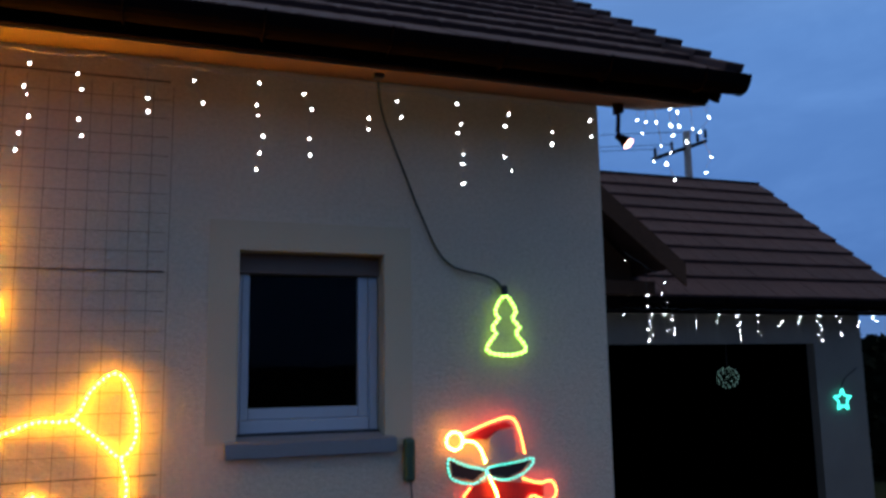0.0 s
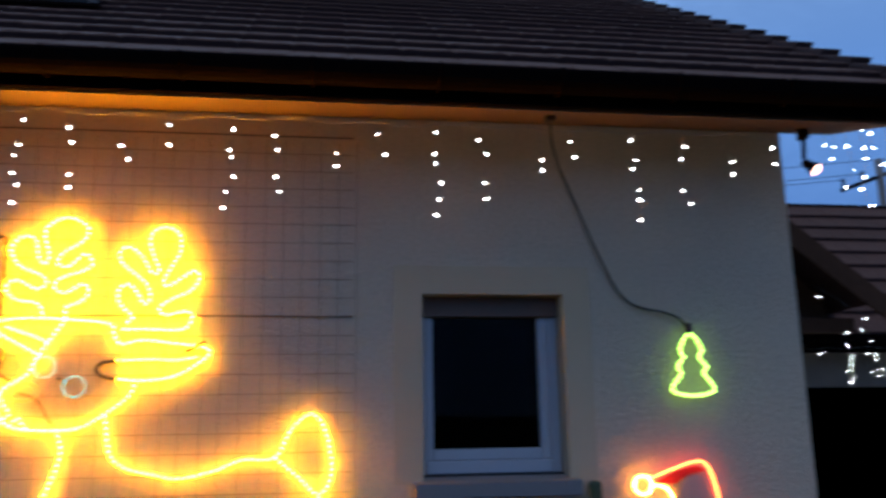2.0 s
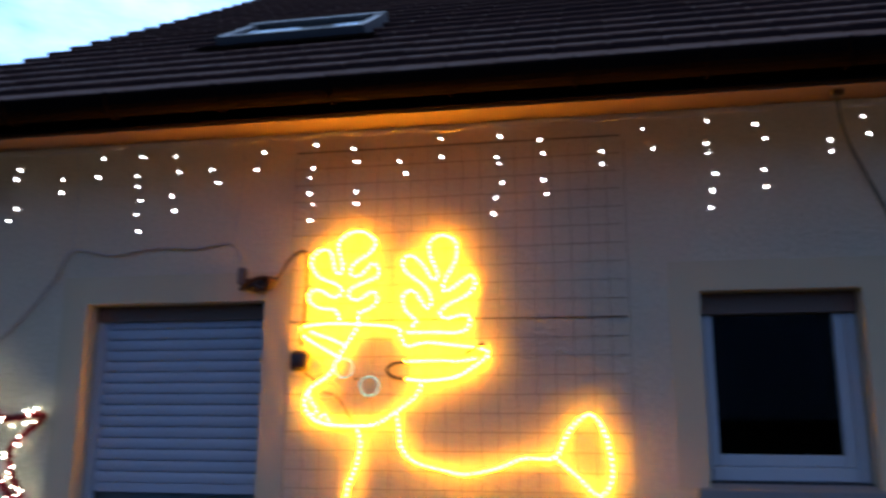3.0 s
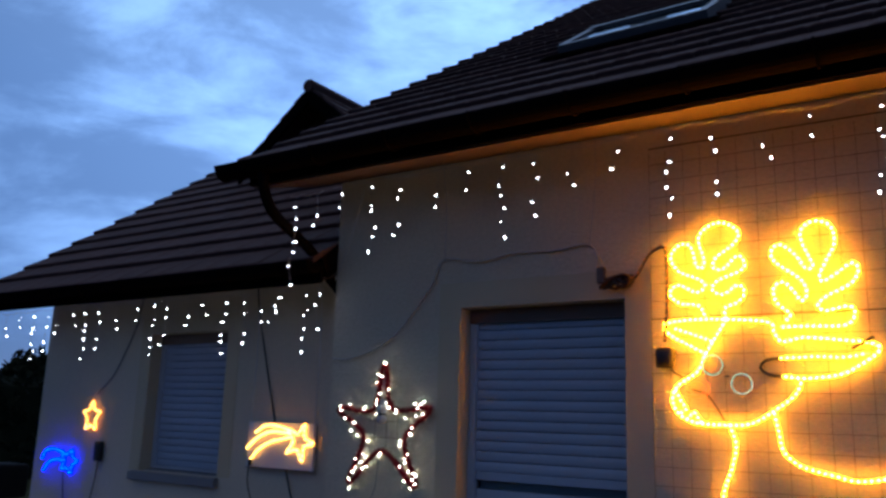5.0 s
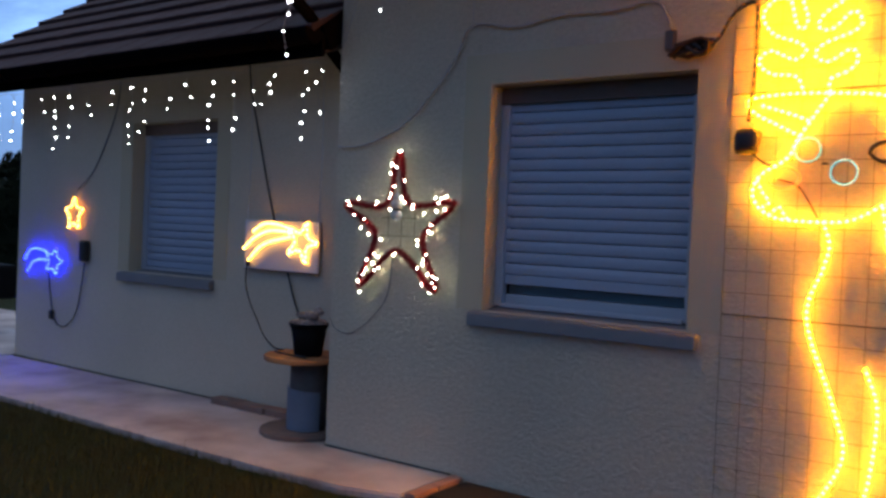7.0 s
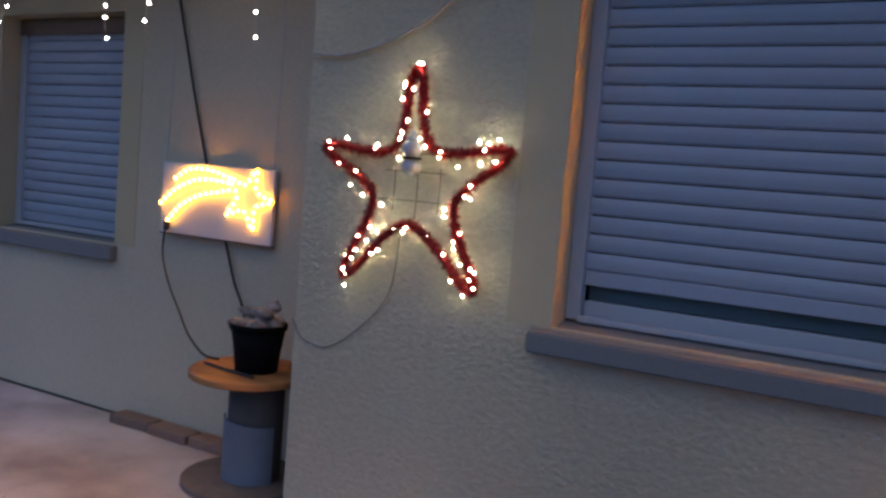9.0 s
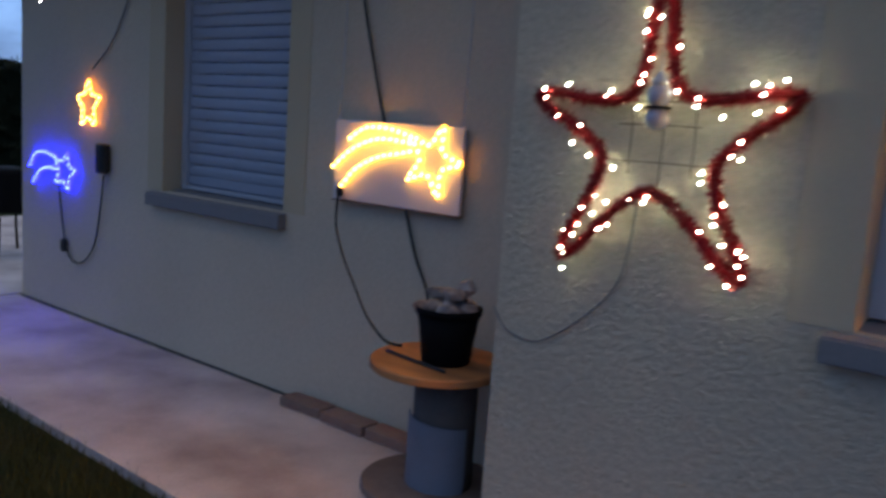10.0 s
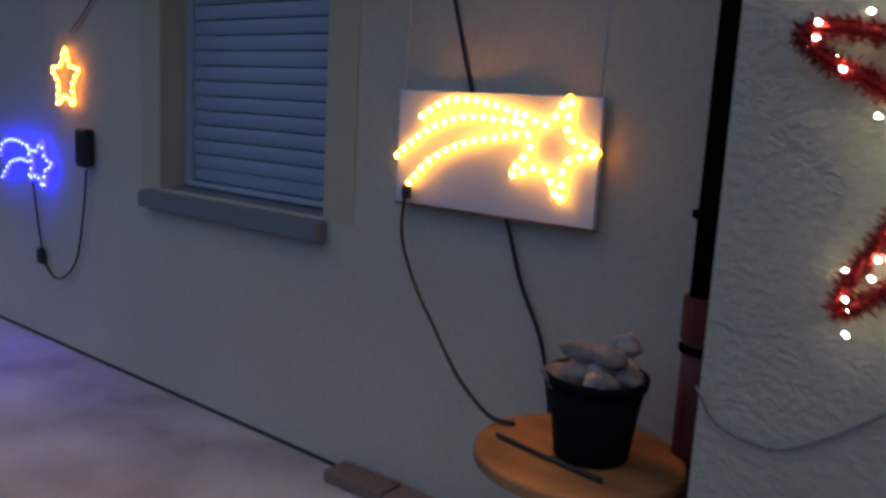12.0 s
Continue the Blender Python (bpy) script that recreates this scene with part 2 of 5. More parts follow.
G_GREEN = glowing("lime_led_glow", (0.46, 1.0, 0.13), 4.6)
G_GREEN_ROPE = glowing("lime_rope_glow", (0.36, 0.9, 0.04), 1.2)
G_TEAL = glowing("teal_led_glow", (0.05, 0.78, 0.66), 3.6)
G_ICE = glowing("cool_white_led_glow", (0.86, 0.93, 1.0), 40.0)
G_STAR = glowing("soft_white_led_glow", (0.93, 1.0, 0.76), 70.0)
G_RED = glowing("red_rope_glow", (1.0, 0.06, 0.03), 8.0, (0.5, 0.1, 0.1))
G_REDORANGE = glowing("orange_rope_glow", (1.0, 0.30, 0.04), 13.0, (0.8, 0.4, 0.2))
G_SPOT = glowing("pink_spot_glow", (1.0, 0.50, 0.42), 6.0)
G_EYE = glowing("deep_teal_led_glow", (0.01, 0.44, 0.52), 2.4)
G_NOSE = glowing("red_nose_glow", (1.0, 0.10, 0.03), 3.0, (0.5, 0.1, 0.05))
G_DIM = glowing("dim_greenish_glow", (0.40, 0.75, 0.62), 0.35)

# ---------------------------------------------------------------- builders


def mesh_object(name, verts, faces, mat, parent=None, label="", smooth=False):
    me = bpy.data.meshes.new(name)
    me.from_pydata([tuple(v) for v in verts], [], [tuple(f) for f in faces])
    me.materials.append(mat)
    if smooth:
        me.polygons.foreach_set("use_smooth", [True] * len(me.polygons))
    me.update()
    ob = new(name, me)
    if parent is not None:
        ob.parent = parent
    if label:
        tagged(ob, label)
    return ob


def part(name, bm, mat, parent=None, label="", smooth=False):
    me = bpy.data.meshes.new(name)
    bmesh.ops.recalc_face_normals(bm, faces=bm.faces)
    bm.to_mesh(me)
    bm.free()
    me.materials.append(mat)
    if smooth:
        me.polygons.foreach_set("use_smooth", [True] * len(me.polygons))
    ob = new(name, me)
    if parent is not None:
        ob.parent = parent
    if label:
        tagged(ob, label)
    return ob


def shared(name, ob, parent, m):
    """One more piece on the mesh of ob, at m."""
    o = new(name, ob.data)
    o.parent = parent
    o.matrix_basis = m
    return o


def thing(name, label, category, at=(0, 0, 0), group="", kind=""):
    e = new(name)
    e.empty_display_size = 0.1
    e.location = at
    return tagged(e, label, category, group, kind)


def box(x0, x1, y0, y1, z0, z1, bevel=0.0, bm=None):
    bm = bm or bmesh.new()
    r = bmesh.ops.create_cube(bm, size=1, matrix=Matrix.Translation(((x0 + x1) / 2, (y0 + y1) / 2, (z0 + z1) / 2)) @ Matrix.Diagonal((x1 - x0, y1 - y0, z1 - z0, 1)))
    if bevel:
        edges = list({e for v in r["verts"] for e in v.link_edges})
        bmesh.ops.bevel(bm, geom=edges, offset=bevel, segments=2, affect="EDGES", profile=0.5)
    return bm


def ball(r, sub=1, at=(0, 0, 0), squash=(1, 1, 1)):
    bm = bmesh.new()
    bmesh.ops.create_icosphere(bm, subdivisions=sub, radius=r, matrix=Matrix.Translation(at) @ Matrix.Diagonal((*squash, 1)))
    return bm


def lathe(profile, sides=28, at=(0, 0, 0)):
    """A turned body from (radius, height) pairs, bottom to top, closed at both ends."""
    vs, fs = [], []
    for r, z in profile:
        for i in range(sides):
            a = 2 * math.pi * i / sides
            vs.append((at[0] + r * math.cos(a), at[1] + r * math.sin(a), at[2] + z))
    for k in range(len(profile) - 1):
        for i in range(sides):
            j = (i + 1) % sides
            fs.append((k * sides + i, k * sides + j, (k + 1) * sides + j, (k + 1) * sides + i))
    fs.append(tuple(reversed(range(sides))))
    fs.append(tuple(range((len(profile) - 1) * sides, len(profile) * sides)))
    return vs, fs


def smooth_line(pts, step=0.02, closed=False):
    """Evenly spaced points on a rounded line through pts."""
    p = [Vector(q) for q in pts]
    n = len(p)
    out = []
    for i in range(n if closed else n - 1):
        a = p[(i - 1) % n] if closed or i else p[0] * 2 - p[1]
        b, c = p[i], p[(i + 1) % n]
        d = p[(i + 2) % n] if closed or i + 2 < n else p[-1] * 2 - p[-2]
        k = max(2, int((c - b).length / step * 3))
        for j in range(k):
            u = j / k
            out.append(0.5 * ((2 * b) + (c - a) * u + (2 * a - 5 * b + 4 * c - d) * u * u + (3 * b - a - 3 * c + d) * u ** 3))
    out.append(p[0].copy() if closed else p[-1].copy())
    res, left = [out[0]], step
    for a, b in zip(out, out[1:]):
        seg = (b - a).length
        while seg >= left and seg > 0:
            a = a + (b - a) * (left / seg)
            res.append(a.copy())
            seg = (b - a).length
            left = step
        left -= seg
    return res


def tube(lines, r, sides=6):
    """Round cords along one or more lines of points."""
    vs, fs = [], []
    for pts in lines:
        base = len(vs)
        up = Vector((0.31, 0.83, 0.46))
        for i, p in enumerate(pts):
            d = (pts[min(i + 1, len(pts) - 1)] - pts[max(i - 1, 0)])
            d = d.normalized() if d.length > 1e-9 else Vector((0, 0, 1))
            s = d.cross(up)
            if s.length < 1e-4:
                s = d.cross(Vector((1, 0, 0)))
            s.normalize()
            u = s.cross(d)
            for k in range(sides):
                a = 2 * math.pi * k / sides
                vs.append(p + s * (r * math.cos(a)) + u * (r * math.sin(a)))
        for i in range(len(pts) - 1):
            for k in range(sides):
                j = (k + 1) % sides
                fs.append((base + i * sides + k, base + i * sides + j, base + (i + 1) * sides + j, base + (i + 1) * sides + k))
        fs.append(tuple(base + k for k in reversed(range(sides))))
        fs.append(tuple(base + (len(pts) - 1) * sides + k for k in range(sides)))
    return vs, fs


def cord(name, pts, r, mat, parent=None, label="", step=0.03, sides=6):
    v, f = tube([smooth_line(pts, step)], r, sides)
    return mesh_object(name, v, f, mat, parent, label, True)


def beads(points, r):
    """Many small lamps in one mesh."""
    vs, fs = [], []
    for p in points:
        b = len(vs)
        for d in ((1, 0, 0), (-1, 0, 0), (0, 1, 0), (0, -1, 0), (0, 0, 1), (0, 0, -1)):
            vs.append(p + Vector(d) * r)
        for a, c, e in ((0, 2, 4), (2, 1, 4), (1, 3, 4), (3, 0, 4), (2, 0, 5), (1, 2, 5), (3, 1, 5), (0, 3, 5)):
            fs.append((b + a, b + c, b + e))
    return vs, fs


def on_wall(pts, y):
    return [Vector((x, y, z)) for x, z in pts]


def wall_sheet(name, x0, x1, z0, z1, y0, y1, holes, mat, label):
    """A wall along x between y0 (outside) and y1, with openings (x0, x1, z0, z1) through it."""
    xs = sorted({x0, x1, *[h[0] for h in holes], *[h[1] for h in holes]})
    zs = sorted({z0, z1, *[h[2] for h in holes], *[h[3] for h in holes]})
    solid = lambda i, k: 0 <= i < len(xs) - 1 and 0 <= k < len(zs) - 1 and not any(
        h[0] <= (xs[i] + xs[i + 1]) / 2 <= h[1] and h[2] <= (zs[k] + zs[k + 1]) / 2 <= h[3] for h in holes)
    bm = bmesh.new()
    quad = lambda *c: bm.faces.new([bm.verts.new(q) for q in c])
    for i in range(len(xs) - 1):
        for k in range(len(zs) - 1):
            if not solid(i, k):
                continue
            a, b, c, d = xs[i], xs[i + 1], zs[k], zs[k + 1]
            quad((a, y0, c), (b, y0, c), (b, y0, d), (a, y0, d))
            quad((b, y1, c), (a, y1, c), (a, y1, d), (b, y1, d))
            if not solid(i - 1, k):
                quad((a, y1, c), (a, y0, c), (a, y0, d), (a, y1, d))
            if not solid(i + 1, k):
                quad((b, y0, c), (b, y1, c), (b, y1, d), (b, y0, d))
            if not solid(i, k - 1):
                quad((a, y1, c), (b, y1, c), (b, y0, c), (a, y0, c))
            if not solid(i, k + 1):
                quad((a, y0, d), (b, y0, d), (b, y1, d), (a, y1, d))
    bmesh.ops.remove_doubles(bm, verts=bm.verts, dist=1e-5)
    return tagged(part(name, bm, mat), label, "wall", kind="structure")


def tile_roof(name, x0, x1, y0, z0, slope, courses, label, gauge=0.345, tile_w=0.30, facing=1, back=True):
    """A pitched roof whose eave runs along x at (y0, z0); each course of tiles is a part. facing -1: it falls away from the camera."""
    rf = thing(name, label, "roof", kind="structure")
    ang = math.atan(slope)
    cy, cz = math.cos(ang) * facing, math.sin(ang)
    n = max(1, round((x1 - x0) / tile_w))
    w = (x1 - x0) / n
    for c in range(courses):
        s0, s1 = c * gauge - (0.02 if c else 0.075), (c + 1) * gauge + 0.05
        vs, fs = [], []
        for i in range(n):
            dz, ds = random.uniform(-0.003, 0.003), random.uniform(-0.004, 0.004)
            cols = []
            for u, h in ((0.004, 0.0), (0.10, 0.007), (0.5, 0.004), (0.90, 0.007), (0.996, 0.0)):
                x = x0 + (i + u) * w
                col = []
                for s, t in ((s0 + ds, 0.004), (s0 + ds, 0.040 + h + dz), (s0 + ds + 0.012, 0.047 + h + dz), (s1, 0.008 + h * 0.4 + dz * 0.3)):
                    col.append(len(vs))
                    vs.append((x, y0 + s * cy - t * math.sin(ang) * facing, z0 + s * cz + t * abs(cy)))
                cols.append(col)
            for a, b in zip(cols, cols[1:]):
                for k in range(3):
                    fs.append((a[k], b[k], b[k + 1], a[k + 1]))
            fs.append(tuple(cols[0]))
            fs.append(tuple(reversed(cols[-1])))
        mesh_object("tile_course", vs, fs, M_TILE, rf)
    L = courses * gauge
    # boarding under the tiles and the verge boards
    dk = []
    for t in (-0.09, -0.001):
        for s in (0.03, L):
            for x in (x0 + 0.03, x1 - 0.03):
                dk.append((x, y0 + s * cy - t * math.sin(ang) * facing, z0 + s * cz + t * abs(cy)))
    mesh_object("roof_boarding", dk, [(0, 1, 3, 2), (4, 6, 7, 5), (0, 4, 5, 1), (2, 3, 7, 6), (0, 2, 6, 4), (1, 5, 7, 3)], M_SOFFIT, rf, "brown painted boarding")
    for x in (x0 + 0.002, x1 - 0.032):
        vb = []
        for t in (-0.17, 0.012):
            for s in (0.02, L):
                for xx in (x, x + 0.03):
                    vb.append((xx, y0 + s * cy - t * math.sin(ang) * facing, z0 + s * cz + t * abs(cy)))
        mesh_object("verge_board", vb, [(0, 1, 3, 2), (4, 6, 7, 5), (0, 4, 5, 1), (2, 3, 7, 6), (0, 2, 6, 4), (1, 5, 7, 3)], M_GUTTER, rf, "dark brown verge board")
    return rf


def verge_tiles(roof, x, y0, z0, slope, courses, gauge=0.345):
    """Raised angled tiles that close the verge, one to a course."""
    ang = math.atan(slope)
    first = None
    for c in range(courses):
        m = Matrix.Translation((x, y0 + c * gauge * math.cos(ang), z0 + c * gauge * math.sin(ang))) @ Matrix.Rotation(ang, 4, "X")
        if first is None:
            bm = box(-0.10, 0.035, -0.06, 0.36, 0.045, 0.100, 0.010)
            box(0.012, 0.035, -0.06, 0.36, -0.09, 0.050, 0.006, bm)
            for v in bm.verts:
                v.co.z -= 0.05 * (v.co.y + 0.06) / 0.42
            first = part("verge_tile", bm, M_TILE, roof)
            first.matrix_basis = m
        else:
            shared("verge_tile", first, roof, m)


def gutter(name, x0, x1, y, z, label, r=0.075):
    """A half-round gutter along x with its rim, end caps and brackets, and the board behind it."""
    g = thing(name, label, "gutter")
    prof = [(-r, 0.0)] + [(-r * math.cos(a), -r * math.sin(a)) for a in [math.pi * k / 10 for k in range(1, 10)]] + [(r, 0.0)]
    prof2 = [(-r * 1.12, 0.012), (-r * 1.12, -0.004)] + [(q[0] * 1.06, q[1] * 1.06) for q in prof[1:-1]] + [(r * 1.06, 0.01)]
    ring = prof2 + [(q[0] * 0.94, q[1] * 0.94) for q in reversed(prof)]
    n = len(ring)
    vs = [(x, y + a, z + b) for x in (x0, x1) for a, b in ring]
    fs = [(i, (i + 1) % n, n + (i + 1) % n, n + i) for i in range(n)] + [tuple(reversed(range(n))), tuple(range(n, 2 * n))]
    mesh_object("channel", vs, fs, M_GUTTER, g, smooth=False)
    m = len(prof2)
    for x, d in ((x0, -0.006), (x1, 0.006)):
        cv = [(x + e, y + a * 1.05, z + b * 1.05) for e in (0, d) for a, b in prof2]
        mesh_object("end_cap", cv, [tuple(range(m)), tuple(reversed(range(m, 2 * m)))] + [(i, (i + 1) % m, m + (i + 1) % m, m + i) for i in range(m)], M_GUTTER, g)
    k = int((x1 - x0) / 0.62)
    for i in range(k):
        x = x0 + (i + 0.5) * (x1 - x0) / k
        v, f = tube([[Vector((x, y + a * 1.13, z + b * 1.13)) for a, b in prof2]], 0.007, 5)
        mesh_object("bracket", v, f, M_GUTTER, g)
    return g

# ---------------------------------------------------------------- plan
A_X0, A_X1 = -4.945, 2.355           # front wall of the main block, at y = 0
B_X0, B_Y = -9.64, 0.465            # wall of the side block, set back
EAVE_Y, EAVE_Z, PITCH = -0.76, 3.385, 0.672
COURSES = 22
WIN = (0.0, 0.849, 1.245, 2.325)    # small window
SHU = (-3.78, -2.57, 1.005, 2.328)   # window with roller shutter
BWN = (-7.79, -6.66, 0.985, 2.322)  # shuttered window of the side block

# ---------------------------------------------------------------- ground


def ground_sheet():
    vs, fs = [], []
    xs = [-400, -150, -60, -30, -16, -12, -8, -4, 0, 4, 8, 14, 30, 60, 150, 400]
    ys = [-400, -150, -60, -25, -12, -6, -3, -1, 1, 4, 10, 20, 40, 80, 160, 400]
    for y in ys:
        for x in xs:
            vs.append((x, y, -0.045))
    for j in range(len(ys) - 1):
        for i in range(len(xs) - 1):
            a = j * len(xs) + i
            fs.append((a, a + 1, a + 1 + len(xs), a + len(xs)))
    return tagged(mesh_object("ground", vs, fs, M_LAWN), "dark trodden lawn and garden soil at dusk", "ground", kind="structure")


ground_sheet()


def slab(name, outline, z0, z1, mat, label, category="pavement"):
    bm = bmesh.new()
    lo = [bm.verts.new((x, y, z0)) for x, y in outline]
    hi = [bm.verts.new((x, y, z1)) for x, y in outline]
    bm.faces.new(hi)
    bm.faces.new(list(reversed(lo)))
    n = len(outline)
    for i in range(n):
        bm.faces.new((lo[i], lo[(i + 1) % n], hi[(i + 1) % n], hi[i]))
    edges = [e for e in bm.edges if abs(e.verts[0].co.z - z1) < 1e-6 and abs(e.verts[1].co.z - z1) < 1e-6]
    bmesh.ops.bevel(bm, geom=edges, offset=0.012, segments=2, affect="EDGES")
    return tagged(part(name, bm, mat), label, category, kind="structure")


slab("pavement", [(-9.70, B_Y - 0.004), (-9.70, -0.63), (-7.6, -0.635), (-5.9, -0.65), (-5.1, -0.64), (-4.3, -0.61), (-3.95, -0.50), (-3.93, -0.004), (A_X0 - 0.004, -0.004), (A_X0 - 0.004, B_Y - 0.004)],
     -0.10, 0.0, M_PAVE, "pale concrete strip along the house wall, stained")
slab("terrace", [(-14.2, 2.6), (-14.2, -0.55), (-9.72, -0.62), (-9.72, 2.6)], -0.10, 0.0, M_PAVE, "pale concrete terrace beside the house")
slab("planting_strip", [(-3.84, -0.004), (-3.86, -0.38), (-3.2, -0.31), (2.3, -0.32), (2.35, -0.004)], -0.10, -0.012, M_EARTH, "dark bare earth at the foot of the wall", "soil")
edging = thing("path_edging", "worn terracotta edging bricks closing the end of the path", "edging", kind="structure")
for ya, yb, turn in ((-0.245, -0.012, 0.004), (-0.485, -0.252, -0.006)):
    part("brick", box(-3.925 + turn, -3.855 + turn, ya, yb, -0.09, 0.012, 0.008), M_BRICK, edging)
slab("driveway", [(2.6, 3.0), (2.6, -3.0), (8.5, -3.0), (8.5, 3.0)], -0.14, -0.03, M_SILL, "grey driveway before the garage", "driveway")

# ---------------------------------------------------------------- walls of the house
wall_sheet("wall_south", A_X0, A_X1, -0.08, 3.52, 0.0, 0.30, [WIN, SHU], M_STUCCO, "cream rendered house wall with coarse scraped texture")
wall_sheet("wall_side_block", B_X0, A_X0 - 0.002, -0.08, 2.86, B_Y, B_Y + 0.30, [BWN], M_STUCCO_FINE, "cream rendered wall of the lower side block")


def gable_wall(name, x0, x1, y0, y1, ztop, ridge_y, ridge_z, label):
    bm = bmesh.new()
    pr = [(y0, -0.08), (y1, -0.08), (y1, ztop), (ridge_y, ridge_z), (y0, ztop)]
    a, b = [bm.verts.new((x0, y, z)) for y, z in pr], [bm.verts.new((x1, y, z)) for y, z in pr]
    bm.faces.new(a)
    bm.faces.new(list(reversed(b)))
    for i in range(5):
        bm.faces.new((a[i], a[(i + 1) % 5], b[(i + 1) % 5], b[i]))
    return tagged(part(name, bm, M_STUCCO), label, "wall", kind="structure")


RIDGE_Y = EAVE_Y + COURSES * 0.345 * math.cos(math.atan(PITCH))
RIDGE_Z = EAVE_Z + COURSES * 0.345 * math.sin(math.atan(PITCH))
BACK_Y = 2 * RIDGE_Y
gable_wall("wall_east", A_X1 - 0.30, A_X1, 0.302, BACK_Y, 3.80, RIDGE_Y, RIDGE_Z - 0.13, "cream rendered gable end wall")
gable_wall("wall_west", A_X0, A_X0 + 0.30, 0.302, BACK_Y, 3.80, RIDGE_Y, RIDGE_Z - 0.13, "cream rendered gable end wall above the side roof")
B_EAVE_Y, B_EAVE_Z = -0.20, 2.735
B_RY = B_EAVE_Y + 17 * 0.345 * math.cos(math.atan(0.72))
B_RZ = B_EAVE_Z + 17 * 0.345 * math.sin(math.atan(0.72))
gable_wall("wall_side_gable", B_X0, B_X0 + 0.30, B_Y + 0.302, 2 * B_RY - B_Y, 3.08, B_RY, B_RZ - 0.13, "cream rendered gable end of the side block")

MAIN_ROOF = tile_roof("main_roof", -5.24, 2.84, EAVE_Y, EAVE_Z, PITCH, COURSES, "pitched roof of flat dark brown tiles in straight courses")
verge_tiles(MAIN_ROOF, 2.84, EAVE_Y, EAVE_Z, PITCH, COURSES)
tile_roof("main_roof_rear", -5.24, 2.84, 2 * RIDGE_Y - EAVE_Y, EAVE_Z, PITCH, COURSES, "rear slope of dark brown tiles", facing=-1, tile_w=0.9)
tile_roof("side_roof", -10.15, A_X0 - 0.01, B_EAVE_Y, B_EAVE_Z, 0.72, 17, "lower pitched roof of dark brown tiles")
tile_roof("side_roof_rear", -10.15, A_X0 - 0.01, 2 * B_RY - B_EAVE_Y, B_EAVE_Z, 0.72, 17, "rear slope of dark brown tiles on the side block", facing=-1, tile_w=0.9)
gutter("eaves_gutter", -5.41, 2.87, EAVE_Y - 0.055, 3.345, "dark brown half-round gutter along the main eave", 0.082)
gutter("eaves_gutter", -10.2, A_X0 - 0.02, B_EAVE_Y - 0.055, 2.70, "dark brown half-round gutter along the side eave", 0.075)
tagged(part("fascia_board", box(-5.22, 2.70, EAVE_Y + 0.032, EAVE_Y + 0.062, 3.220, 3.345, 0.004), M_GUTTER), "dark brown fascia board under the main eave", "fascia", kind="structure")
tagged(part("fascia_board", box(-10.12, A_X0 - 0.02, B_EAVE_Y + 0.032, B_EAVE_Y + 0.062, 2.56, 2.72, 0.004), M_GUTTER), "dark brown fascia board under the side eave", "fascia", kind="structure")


def sloped_soffit(name, x0, x1, y0, z0, y1, z1, label):
    """Tongued boards under the eave, each with a small joint."""
    s = thing(name, label, "soffit", kind="structure")
    n = 6
    for i in range(n):
        a, b = i / n + 0.004, (i + 1) / n - 0.004
        ya, yb, za, zb = y0 + (y1 - y0) * a, y0 + (y1 - y0) * b, z0 + (z1 - z0) * a, z0 + (z1 - z0) * b
        vs = [(x, y, z + d) for d in (0, 0.016) for x, y, z in ((x0, ya, za), (x1, ya, za), (x1, yb, zb), (x0, yb, zb))]
        mesh_object("board", vs, [(3, 2, 1, 0), (4, 5, 6, 7), (0, 1, 5, 4), (1, 2, 6, 5), (2, 3, 7, 6), (3, 0, 4, 7)], M_SOFFIT, s)
    return s


sloped_soffit("eaves_soffit", -5.21, 2.70, EAVE_Y + 0.064, 3.208, -0.004, 3.395, "brown painted boarded soffit under the main eave")
sloped_soffit("eaves_soffit", -10.1, A_X0 - 0.03, B_EAVE_Y + 0.064, 2.58, B_Y - 0.004, 2.80, "brown boarded soffit under the side eave")


